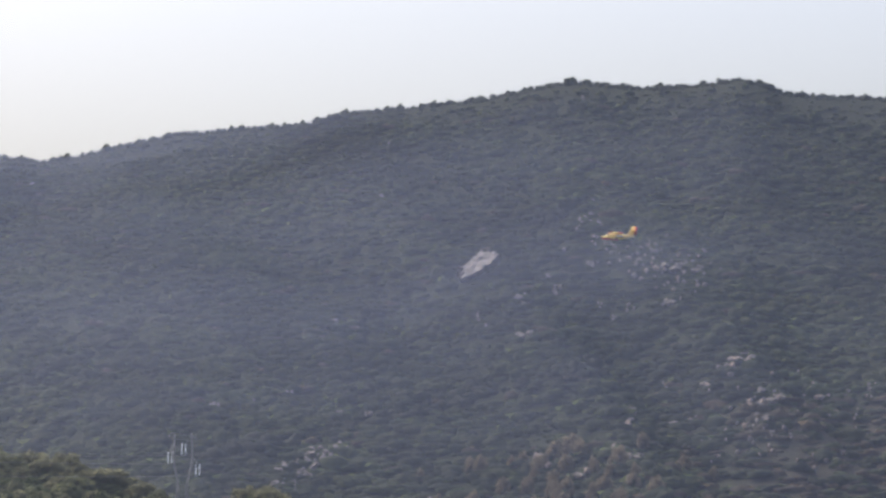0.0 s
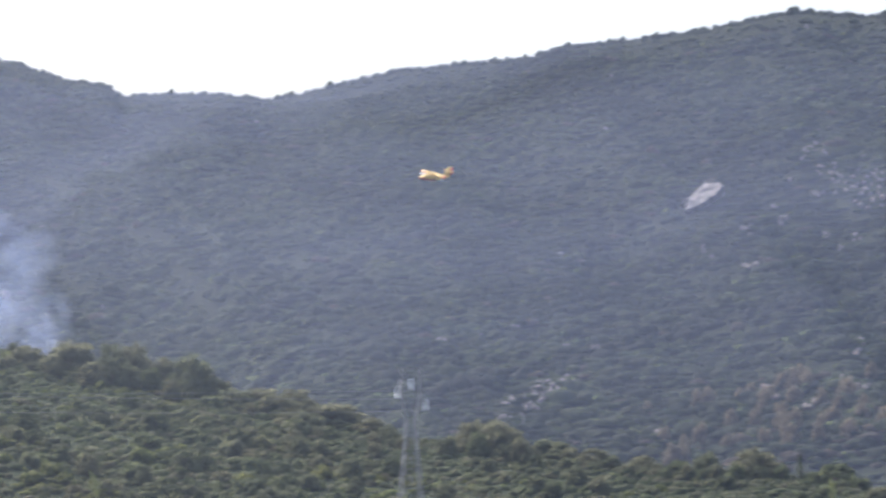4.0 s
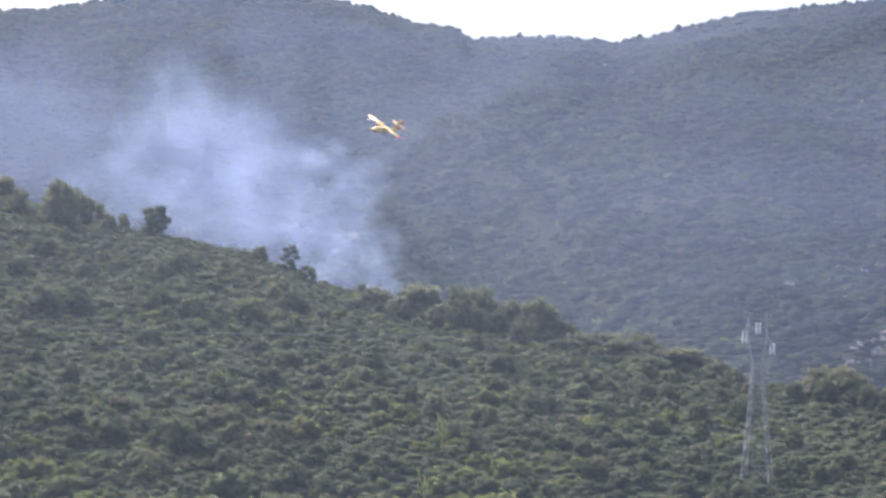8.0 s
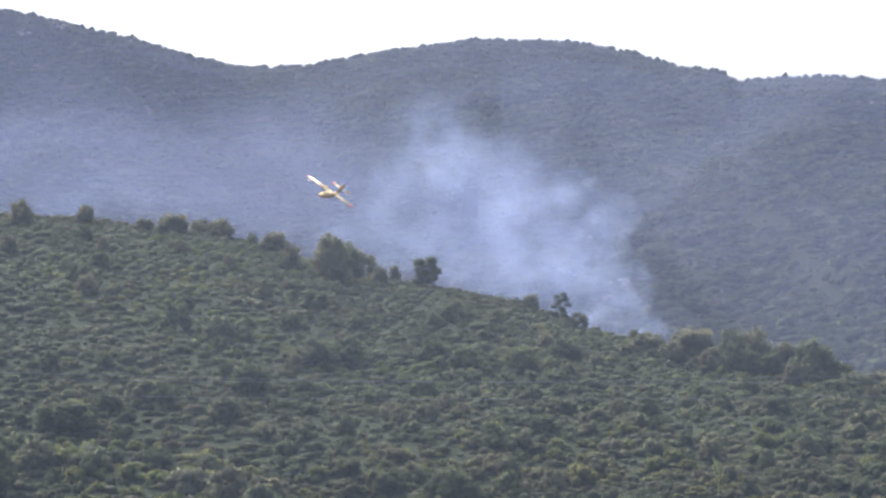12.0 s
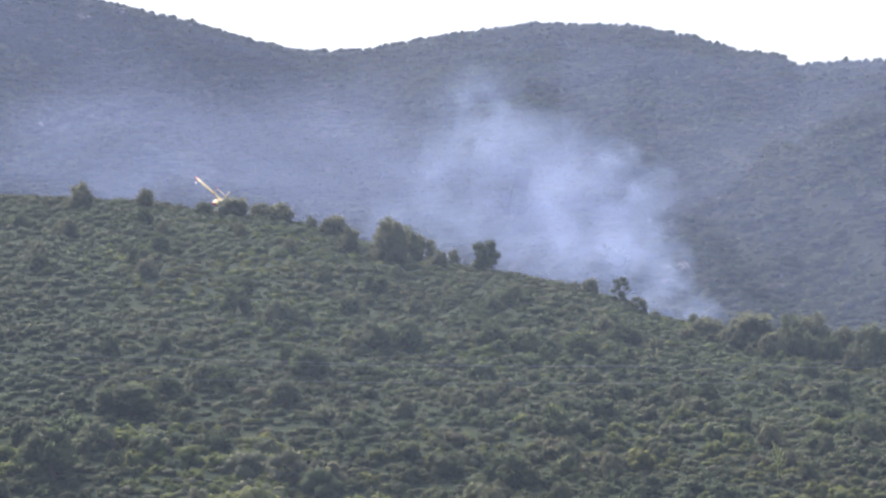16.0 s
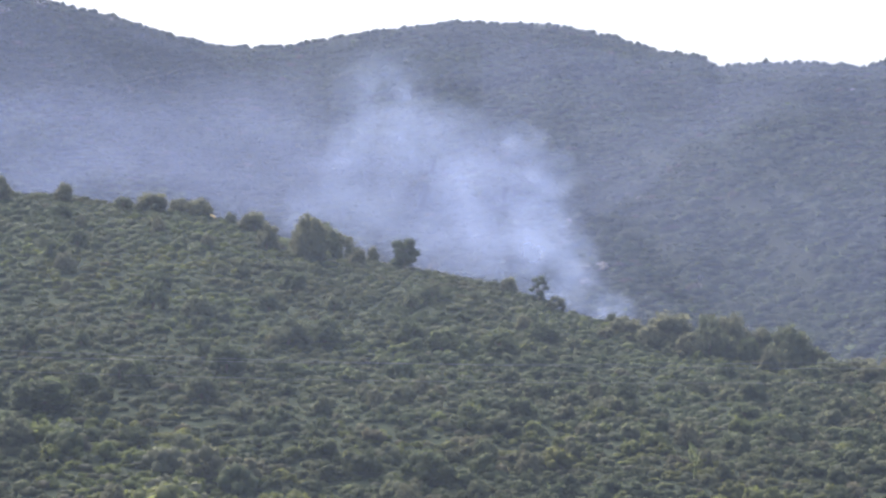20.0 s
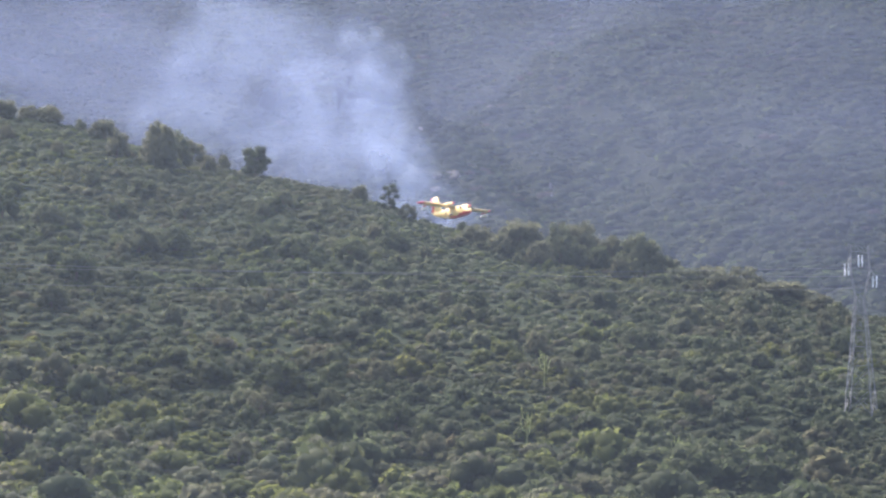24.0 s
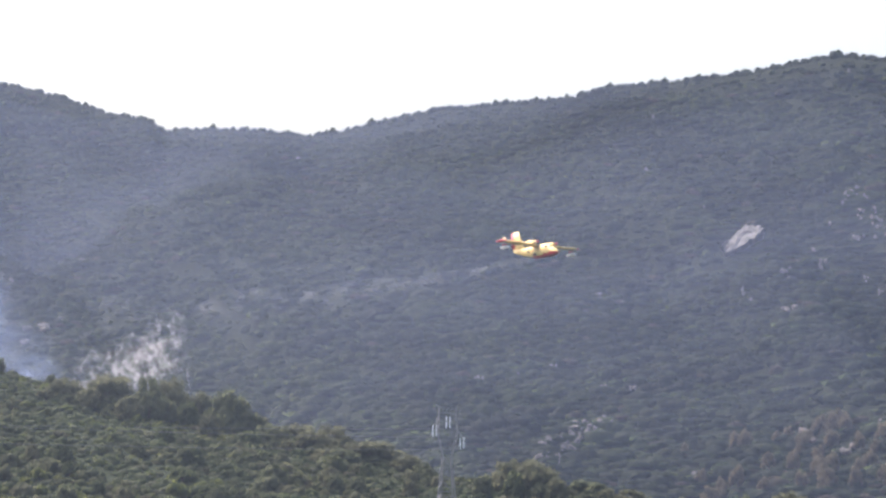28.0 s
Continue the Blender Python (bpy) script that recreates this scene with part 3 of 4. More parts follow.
CREST_TREES_B = ((1.72, 3.85, 0.17, 0.13), (1.97, 3.77, 0.21, 0.26), (2.76, 3.46, 0.31, 0.23), (3.72, 3.23, 0.17, 0.19), (3.97, 3.00, 0.54, 0.35), (4.69, 2.84, 0.64, 0.54),
                 (5.37, 2.72, 0.48, 0.58), (5.75, 2.69, 0.54, 0.64), (6.20, 2.65, 0.50, 0.52), (6.76, 2.43, 0.60, 0.69), (7.30, 2.44, 0.40, 0.35))
CREST_TREES_C = ((7.46, 2.25, 0.67, 0.40), (8.16, 2.14, 0.58, 0.44), (9.09, 2.00, 0.87, 0.40), (10.08, 1.69, 0.38, 0.35), (11.56, 1.50, 0.62, 0.62), (11.99, 1.44, 0.67, 0.71),
                 (12.82, 1.42, 0.52, 0.36), (13.54, 1.29, 0.52, 0.33), (7.02, 1.95, 0.4, 0.3), (8.7, 1.9, 0.5, 0.36), (7.9, 2.43, 0.55, 0.44), (8.5, 2.3, 0.6, 0.52))
CREST_TREES_D = ((15.00, 1.17, 0.38, 0.25), (15.46, 1.13, 0.38, 0.44), (16.30, 1.09, 0.58, 0.54), (17.64, 0.98, 0.58, 0.42), (18.88, 0.63, 0.67, 0.35), (19.54, 0.54, 0.38, 0.23),
                 (20.26, 0.44, 0.29, 0.25), (20.70, 0.38, 0.42, 0.44), (14.4, 1.2, 0.4, 0.3))
SLOPE_TREES_A = ((-5.44, 4.52, 0.22, 0.25), (-5.73, 4.31, 0.29, 0.36), (-4.07, 3.47, 0.44, 0.51), (-3.35, 3.32, 0.44, 0.44), (-3.93, 3.80, 0.29, 0.29), (-2.15, 3.46, 0.29, 0.33),
                 (-1.76, 2.88, 0.65, 0.51), (-1.18, 2.88, 0.58, 0.51), (-2.85, 2.38, 0.58, 0.58), (-4.65, 2.25, 0.44, 0.44), (-4.33, 2.21, 0.44, 0.44), (-5.23, 2.10, 0.44, 0.40),
                 (-3.28, 1.88, 0.51, 0.51), (-5.95, 1.75, 0.80, 0.58), (-7.23, 0.68, 0.87, 0.94), (-6.45, 1.10, 0.58, 0.58), (-4.37, 1.09, 0.44, 0.44))
SLOPE_TREES_B = ((0.58, 0.48, 0.65, 0.62), (1.80, 2.71, 0.51, 0.44), (2.52, 2.88, 0.51, 0.44), (6.46, 1.29, 0.44, 0.36), (0.86, 2.79, 0.44, 0.40), (0.28, 2.87, 0.44, 0.44),
                 (3.89, 1.89, 0.44, 0.40), (5.97, 1.58, 0.44, 0.36), (2.15, 1.62, 0.36, 0.36), (2.57, -0.14, 0.48, 0.58), (7.74, -1.29, 1.15, 1.06),
                 (8.79, -1.39, 1.25, 1.06), (6.74, -1.01, 0.87, 0.67), (4.20, -1.00, 0.87, 0.58), (-1.83, -1.46, 0.87, 0.77), (6.94, 2.42, 0.42, 0.36))


def all_trees():
    rng = random.Random(12)
    k = 0
    for group, leaves in ((CREST_TREES_A, (6, 6, 3, 6)), (CREST_TREES_B, (6, 6, 3)), (CREST_TREES_C, (6, 3, 6)), (CREST_TREES_D, (6, 1, 3)), (SLOPE_TREES_A, (0, 3, 0)), (SLOPE_TREES_B, (0, 1, 0))):
        for az, up, w, h in group:
            r = slope_at(az, up - 0.03, 590, float(along(CREST_AT, az)) + 2)
            m = radians(1) * r
            tall = 1.2 if group is CREST_TREES_B else 1.12 if group is CREST_TREES_A else 1.0
            tree(az, r, w * m * 1.4, h * m * tall, k % 4, leaves[k % len(leaves)], 0.2)
            k += 1
            if group in (CREST_TREES_B, CREST_TREES_C, CREST_TREES_D) and w > 0.35:
                tree(az + 0.1 * w, r - 5, w * m * 0.8, h * m * 0.5, rng.randrange(4), 3, 0.3)
                for side in (-1, 1):
                    q = rng.uniform(0.55, 0.85)
                    b = az + side * w * rng.uniform(0.5, 0.8)
                    tree(b, r - rng.uniform(2, 14), w * m * q, h * m * q, rng.randrange(4), rng.choice((6, 3, 6, 1)), 0.2)
    # dead, tan trees on the foot of the mountain
    for k in range(44):
        az = rng.choice((rng.gauss(16.2, 0.7), rng.gauss(17.8, 0.8), rng.uniform(14.4, 19.5)))
        up = rng.uniform(1.35, 2.5) + 0.12 * (az - 16)
        r = slope_at(az, up, 1200, 2400)
        h = rng.uniform(6.5, 11.5)
        tree(az, r, h * rng.uniform(0.6, 0.95), h, rng.choice((2, 4)), 5, 0.3)
    # scattered trees among the scrub
    for k in range(165):
        az = rng.uniform(-9, 22)
        rc = float(along(CREST_AT, az))
        r = rng.uniform(600, rc - 40)
        h = rng.uniform(3.4, 5.6) + (1.2 if r < 660 else 0)
        tree(az, r, h * rng.uniform(0.85, 1.25), h, rng.randrange(4), rng.choice((0, 0, 3, 3, 6, 6, 3)), 0.2)


def lone_tree(az, up, width, height, seed, label):
    """A tree that stands free on the skyline, its limbs and gaps seen against the smoke."""
    r = slope_at(az, up, 600, float(along(CREST_AT, az)) + 2)
    m = radians(1) * r
    w, h = width * m, height * m
    p = spot(az, r)
    root = tagged(new("tree"), label, "tree", "skyline trees")
    root.matrix_world = Matrix.Translation((p.x, p.y, p.z - 0.2))
    tv, tf = trunk_arrays(seed, h * 0.95, 0.2, 7)
    part("trunk", mesh_of("trunk", tv, tf, [BARK], smooth=True), None, root)
    rng = np.random.default_rng(seed)
    for k in range(11):
        v, f = crown_arrays(seed + k, 4, 110, 0.17, ICO1, 0.9, (0.4, 0.6), False)
        a, q = 2.4 * k + 0.4, rng.uniform(0.25, 1.0)
        up_part = -0.85 + 1.75 * (k / 10)
        d = w * 0.33 * math.sqrt(max(0.05, 1 - up_part * up_part)) * q
        s = w * rng.uniform(0.14, 0.2)
        v = v * s + np.array([d * math.cos(a), d * math.sin(a), h * (0.56 + 0.36 * up_part) - 0.7 * s])
        part("branch_crown", mesh_of("branch_crown", v, f, [LEAVES[0]]), None, root)


def conifer(az, up, width, height):
    r = slope_at(az, up, 600, float(along(CREST_AT, az)) + 2)
    m = radians(1) * r
    w, h = width * m, height * m
    p = spot(az, r)
    root = tagged(new("conifer"), "small pointed dark green conifer on the hill crest", "tree")
    root.matrix_world = Matrix.Translation((p.x, p.y, p.z - 0.2))
    tv, tf = trunk_arrays(77, h * 0.9, 0.12, 3)
    part("trunk", mesh_of("trunk", tv, tf, [BARK], smooth=True), None, root)
    rng = np.random.default_rng(5)
    V, F = [], []
    for k in range(620):
        q = rng.uniform(0.05, 1)
        rad = w * 0.5 * (1 - q) * rng.uniform(0.3, 1.05)
        a = rng.uniform(0, 6.28)
        c = np.array([rad * math.cos(a), rad * math.sin(a), h * q])
        s = 0.3 * rng.uniform(0.6, 1.3)
        out = np.array([math.cos(a), math.sin(a), -0.35])
        side = np.array([-math.sin(a), math.cos(a), 0.1])
        V += [c + out * s, c - out * s * 0.4 + side * s * 0.6, c - out * s * 0.4 - side * s * 0.6]
        F.append((3 * k, 3 * k + 1, 3 * k + 2))
    part("crown", mesh_of("crown", V, F, [LEAVES[0]]), None, root)


def dry_stalk(az, r, height, seed):
    """A tall flowering stalk that forks like a candlestick, with short sprays along its arms."""
    p = spot(az, r)
    rng = np.random.default_rng(seed)
    root = tagged(new("flower_stalk"), "tall pale yellow green flower stalk above the scrub", "plant", "flower stalks")
    root.matrix_world = Matrix.Translation(p)
    bm = bmesh.new()
    beam(bm, (0, 0, 0), (0.1, 0, height), 0.16)
    part("stem", bm, STALK, root)
    for k in range(5):
        a, q = 2.4 * k + rng.uniform(0, 1), 0.45 + 0.09 * k
        foot = Vector((0, 0, height * q))
        knee = foot + Vector((math.cos(a), math.sin(a), 0.5)) * height * 0.11
        tip = knee + Vector((math.cos(a) * 0.25, math.sin(a) * 0.25, 1)) * height * rng.uniform(0.22, 0.34)
        bm = bmesh.new()
        beam(bm, foot, knee, 0.13)
        beam(bm, knee, tip, 0.12)
        for n in range(16):
            c = knee.lerp(tip, rng.uniform(0.1, 1.0))
            d = Vector(rng.normal(0, 1, 3)).normalized() * 0.28
            u = Vector(rng.normal(0, 1, 3)).normalized() * 0.1
            bm.faces.new([bm.verts.new(c + u), bm.verts.new(c - u), bm.verts.new(c + d + Vector((0, 0, 0.15)))])
        part("flower_arm", bm, STALK, root)


# ---- rocks ----
def rock_kinds():
    out = []
    for k in range(6):
        rng = np.random.default_rng(500 + k)
        v, f = ICO3[0].copy(), ICO3[1]
        for q in range(11):
            d = rng.normal(0, 1, 3)
            d /= np.linalg.norm(d)
            cut = rng.uniform(0.55, 0.85)
            over = np.maximum(v @ d - cut, 0)
            v = v - over[:, None] * d * 0.9
        v = v + 0.05 * np.sin(v[:, [1, 2, 0]] * 9 + k) + 0.03 * np.sin(v[:, [2, 0, 1]] * 17 + k)
        out.append([mesh_of("rock", v, f, [m]) for m in (ROCK, ROCK_BROWN)])
    return out


# bearing, angle above the eye, width and height in degrees
ROCKS_A = ((17.34, 6.6, 0.2, 0.2), (17.25, 6.52, 0.16, 0.14), (17.42, 6.5, 0.18, 0.12), (17.15, 6.42, 0.14, 0.08), (17.55, 6.5, 0.14, 0.1), (18.50, 6.06, 0.21, 0.20), (18.22, 5.81, 0.21, 0.16), (18.75, 5.73, 0.33, 0.16),
           (19.20, 5.70, 0.29, 0.11), (17.77, 6.10, 0.16, 0.11), (17.36, 5.78, 0.20, 0.16), (16.82, 5.34, 0.18, 0.18), (16.62, 5.56, 0.20, 0.11), (16.16, 5.23, 0.25, 0.10),
           (16.25, 5.07, 0.20, 0.10), (15.47, 4.92, 0.11, 0.25), (15.57, 4.69, 0.21, 0.13), (16.25, 4.59, 0.28, 0.10), (17.80, 4.85, 0.13, 0.13), (18.70, 5.14, 0.28, 0.16),
           (17.52, 5.08, 0.15, 0.10), (18.05, 5.04, 0.20, 0.13))
ROCKS_B = ((19.90, 4.17, 0.52, 0.15), (19.68, 3.95, 0.33, 0.28), (18.04, 3.16, 0.38, 0.33), (18.69, 3.04, 0.28, 0.11), (20.12, 3.40, 0.21, 0.25), (20.36, 3.48, 0.36, 0.38),
           (20.61, 3.52, 0.29, 0.25), (21.09, 3.58, 0.43, 0.28), (21.34, 3.55, 0.25, 0.20), (22.14, 3.67, 0.21, 0.11), (20.28, 3.12, 0.25, 0.20), (20.68, 2.99, 0.15, 0.10),
           (20.11, 2.77, 0.13, 0.10), (16.53, 2.39, 0.33, 0.36), (17.26, 2.19, 0.29, 0.20), (17.84, 2.55, 0.21, 0.31), (17.30, 1.90, 0.13, 0.11), (18.08, 2.47, 0.33, 0.11),
           (19.31, 3.71, 0.25, 0.11), (18.62, 3.72, 0.13, 0.13), (16.95, 6.02, 0.08, 0.10), (17.44, 6.27, 0.16, 0.08))
ROCKS_C = ((12.73, 2.57, 0.43, 0.18), (12.46, 2.43, 0.32, 0.22), (12.14, 2.28, 0.32, 0.19), (12.36, 2.02, 0.11, 0.32), (12.57, 2.19, 0.19, 0.11), (13.10, 3.21, 0.12, 0.12),
           (13.59, 3.20, 0.19, 0.16), (13.24, 2.62, 0.05, 0.06), (10.23, 2.79, 0.08, 0.05), (10.95, 3.38, 0.11, 0.05), (14.56, 1.73, 0.32, 0.27))
ROCKS_D = ((3.44, 4.12, 0.40, 0.21), (3.23, 3.87, 0.19, 0.17), (4.18, 5.26, 0.20, 0.09), (3.00, 4.92, 0.10, 0.06), (-6.63, 8.46, 0.25, 0.12), (-6.05, 8.58, 0.29, 0.15),
           (-4.80, 8.35, 0.13, 0.10), (-7.29, 6.64, 0.21, 0.17), (5.24, 3.81, 0.08, 0.29), (7.83, 7.10, 0.12, 0.06))
ROCKS_E = ((17.24, 8.62, 0.12, 0.08), (13.94, 7.87, 0.06, 0.06), (13.80, 6.96, 0.10, 0.08), (14.86, 6.36, 0.15, 0.13), (13.06, 4.78, 0.20, 0.13), (13.43, 4.68, 0.17, 0.10),
           (12.23, 3.64, 0.21, 0.22), (11.62, 3.46, 0.12, 0.10), (10.98, 3.35, 0.18, 0.09))


def all_rocks():
    kinds, rng, k = rock_kinds(), random.Random(4), 0

    def rock(az, up, w, h, brown, label, home=None):
        nonlocal k
        r = slope_at(az, up, 1300, 3700)
        m = radians(1) * r
        p = spot(az, r)
        ob = new("boulder" if home else "rock", kinds[k % 6][1 if brown else 0])
        at = Matrix.Translation((p.x, p.y, p.z + 2.4)) @ pose(0, 0, 0, rng.uniform(-15, 15), rng.uniform(-30, 10), rng.uniform(-40, 40) - az) @ Matrix.Diagonal((w * m * 0.5, max(w, h) * m * 0.6, h * m * 0.34 + 0.8, 1))
        if home:
            ob.parent, ob.matrix_basis = home, home.matrix_basis.inverted() @ at
        else:
            tagged(ob, label, "rock", "mountain boulders").matrix_basis = at
        k += 1
    for group in (ROCKS_A, ROCKS_B, ROCKS_C, ROCKS_D, ROCKS_E):
        for az, up, w, h in group:
            home = tagged(new("rock_outcrop"), "pale weathered granite outcrop among mountain scrub", "rock", "mountain outcrops")
            home.matrix_basis = Matrix.Translation(spot(az, slope_at(az, up, 1300, 3700)))
            for q in range(2 + int(13 * w)):
                z = rng.uniform(0.22, 0.5)
                rock(az + rng.uniform(-0.4, 0.4) * w, up + rng.uniform(-0.36, 0.36) * h, max(0.045, w * z), max(0.045, h * z), group is ROCKS_B and k % 3 == 0, "", home)
    # a rib of pale rock that runs up the flank
    for q in range(30):
        u = q / 29
        w = rng.uniform(0.06, 0.13)
        rock(11.95 + 1.15 * u + rng.gauss(0, 0.06), 1.85 + 0.85 * u + rng.gauss(0, 0.05), w, w * rng.uniform(0.6, 1.1), False, "pale rock on a rib of the mountainside")
    # broken ground of the dry spur, many smaller stones
    for q in range(140):
        u = rng.random()
        az = rng.gauss(18.4, 0.55) if u < 0.6 else rng.gauss(20.6, 0.8)
        up = rng.gauss(5.85, 0.26) - (az - 18.4) * 0.2 if u < 0.6 else rng.gauss(2.95, 0.45)
        if 1.4 < up < 7 and az < 22.6:
            w = rng.uniform(0.03, 0.09)
            rock(az, up, w, w * rng.uniform(0.4, 0.9), rng.random() < 0.5, "small grey boulder on the dry mountain spur")
    # the great slab: one bare, cracked face that leans back against the slope
    r = slope_at(15.45, 5.72, 1300, 3700)
    p = spot(15.45, r)
    V, F, nu, nv = [], [], 30, 16
    c, d = math.cos(radians(37)), math.sin(radians(37))
    for i in range(nu + 1):
        for j in range(nv + 1):
            a, b = 2 * i / nu - 1, 2 * j / nv - 1
            ragged = 1 + 0.6 * (float(value_noise(2.6 * a + 9, 2.6 * b, 81)) - 0.5) + 0.45 * (float(value_noise(6.5 * a, 6.5 * b + 4, 82)) - 0.5)
            u, v = 12.6 * a * ragged, (2.7 + 2.2 * (a + 1)) * b * ragged * (1 - 0.45 * max(0.0, a) ** 3)
            rim = max(abs(a), abs(b))
            crack = 4.5 * float(fractal(u / 3.5 + 20, v / 2.2, 3, 83))
            x, z = u * c - v * d, u * d + v * c
            V.append((x, z * 1.25 - crack + (9 if rim > 0.99 else 0), z - (3 if rim > 0.99 else 0)))
    for i in range(nu):
        for j in range(nv):
            q = i * (nv + 1) + j
            F.append((q, q + nv + 1, q + nv + 2, q + 1))
    slab = tagged(new("cliff_slab", mesh_of("cliff_slab", V, F, [SLAB])), "large bare pale granite slab on the mountainside", "rock")
    slab.matrix_world = Matrix.Translation((p.x, p.y, p.z + 3.5)) @ pose(0, 0, 0, 0, 0, -15.5) @ Matrix.Translation((0, -20, 0))


# ---- the pylon and its wires ----
def beam(bm, a, b, size):
    a, b = Vector(a), Vector(b)
    d = b - a
    m = Matrix.Translation((a + b) / 2) @ d.to_track_quat("Z", "Y").to_matrix().to_4x4() @ Matrix.Diagonal((size, size, d.length, 1))
    bmesh.ops.create_cube(bm, size=1, matrix=m)


PYLON_AT = (10.45, slope_at(10.45, 0.02, 590, 780))
PYLON_TURN = -22
ARMS = ((-2.6, 29.8), (0.15, 31.5), (3.0, 27.4))     # sideways, height of the insulators' tops


def pylon():
    root = tagged(new("power_pylon"), "grey steel lattice power pylon rising from the scrub", "pylon")
    p = spot(*PYLON_AT)
    root.matrix_world = Matrix.Translation((p.x, p.y, p.z)) @ pose(0, 0, 0, 0, 0, PYLON_TURN) @ Matrix.Scale(radians(2.9) * PYLON_AT[1] / 33.9, 4)
    waist, base, top = 23.4, 2.8, 33.6
    corners = ((-1, -1), (1, -1), (1, 1), (-1, 1))

    def half(z):
        return base + (0.85 - base) * z / waist
    for sx, sy in corners:
        bm = bmesh.new()
        beam(bm, (sx * half(0), sy * half(0), -0.5), (sx * half(waist), sy * half(waist), waist), 0.17)
        part("leg", bm, STEEL, root)
    levels = (0, 5.2, 9.8, 13.6, 16.7, 19.2, 21.4, waist)
    for q in range(4):
        (ax, ay), (bx, by) = corners[q], corners[(q + 1) % 4]
        bm = bmesh.new()
        for z0, z1 in zip(levels, levels[1:]):
            h0, h1 = half(z0), half(z1)
            beam(bm, (ax * h0, ay * h0, z0), (bx * h1, by * h1, z1), 0.075)
            beam(bm, (bx * h0, by * h0, z0), (ax * h1, ay * h1, z1), 0.075)
            beam(bm, (ax * h1, ay * h1, z1), (bx * h1, by * h1, z1), 0.075)
        part("bracing", bm, STEEL, root)
    # the open head above the waist
    for sx in (-1, 1):
        bm = bmesh.new()
        for sy in (-1, 1):
            beam(bm, (sx * 0.85, sy * 0.85, waist), (sx * 1.95, sy * 0.75, 28.6), 0.15)
            beam(bm, (sx * 1.95, sy * 0.75, 28.6), (sx * 1.7, sy * 0.6, top), 0.14)
        rungs = ((waist, 0.85), (25.2, 1.23), (27.0, 1.6), (28.6, 1.95), (30.4, 1.86), (32.0, 1.78), (top, 1.7))
        for (z, x0), (z1, x1) in zip(rungs, rungs[1:]):
            beam(bm, (sx * x0, -0.8, z), (sx * x1, 0.75, z1), 0.075)
            beam(bm, (sx * x0, 0.8, z), (sx * x1, -0.75, z1), 0.075)
        part("head_side", bm, STEEL, root)
    bm = bmesh.new()
    for sy in (-0.6, 0.6):
        beam(bm, (-2.4, sy, top + 0.3), (2.6, sy, top - 0.9), 0.13)
        beam(bm, (-1.9, sy, top - 1.0), (1.9, sy, top - 1.6), 0.1)
    for k in range(6):
        x = -2.2 + 0.8 * k
        beam(bm, (x, -0.6, top), (x + 0.6, 0.6, top - 1.2), 0.075)
        beam(bm, (x, 0.6, top - 1.2), (x + 0.7, 0.6, top - 0.1), 0.075)
    part("cross_beam", bm, STEEL, root)
    for x, z in ((ARMS[0][0], ARMS[0][1]), (ARMS[2][0], ARMS[2][1])):
        bm = bmesh.new()
        s = 1 if x > 0 else -1
        for sy in (-0.7, 0.7):
            beam(bm, (s * 1.9, sy, z - 0.3), (x, 0, z + 0.1), 0.14)
            beam(bm, (s * 2.0, sy, z + 1.5), (x, 0, z + 0.1), 0.12)
        part("cross_arm", bm, STEEL, root)
    disc = bmesh.new()
    for k in range(10):
        bmesh.ops.create_cone(disc, segments=10, radius1=0.2, radius2=0.08, depth=0.14, cap_ends=True, matrix=Matrix.Translation((0, 0, -0.22 * k)))
    bmesh.ops.create_cone(disc, segments=6, radius1=0.03, radius2=0.03, depth=2.4, cap_ends=True, matrix=Matrix.Translation((0, 0, -1.05)))
    me = bpy.data.meshes.new("insulator_string")
    disc.to_mesh(me)
    disc.free()
    me.materials.append(PORCELAIN)
    for x, z in ARMS:
        for dx in (-0.36, 0.36):
            o = part("insulator_string", me, None, root, "pale glass disc insulator string")
            o.location = (x + dx, 0, z)
        bm = bmesh.new()
        beam(bm, (x - 0.5, 0, z - 2.25), (x + 0.5, 0, z - 2.25), 0.1)
        part("yoke", bm, STEEL, root)
    return root


def wires(root):
    """Conductors that hang from the pylon and cross the hillside to the next one, out of view."""
    m = root.matrix_world
    for k, (x, z) in enumerate(ARMS):
        for dx in (-0.36, 0.36):
            a = m @ Vector((x + dx, 0, z - 2.3))
            b = Vector((-150 + 6 * k + dx, 600 + 7 * k, EYE + 33.4 - 2.2 * k))
            c = bpy.data.curves.new("power_wire", "CURVE")
            c.dimensions, c.bevel_depth, c.bevel_resolution = "3D", 0.036, 1
            s = c.splines.new("POLY")
            s.points.add(40)
            for i in range(41):
                t = i / 40
                q = a.lerp(b, t)
                s.points[i].co = (q.x, q.y, q.z - 2.4 * 4 * t * (1 - t), 1)
            c.materials.append(WIRE)
            tagged(new("power_wire", c), "thin sagging aluminium power line wire", "wire", "power lines")


# ---- the water bomber: nose +x, port wing +y ----
def loft(bm, rings, mat_of=None):
    loops = []
    for ring in rings:
        loops.append([bm.verts.new(p) for p in ring])
    n = len(loops[0])
    for a, b in zip(loops, loops[1:]):
        for k in range(n):
            f = bm.faces.new((a[k], a[(k + 1) % n], b[(k + 1) % n], b[k]))
            if mat_of:
                f.material_index = mat_of(f.calc_center_median())
    for q in (loops[0], loops[-1]):
        f = bm.faces.new(q)
        if mat_of:
            f.material_index = mat_of(f.calc_center_median())
    bmesh.ops.recalc_face_normals(bm, faces=bm.faces)


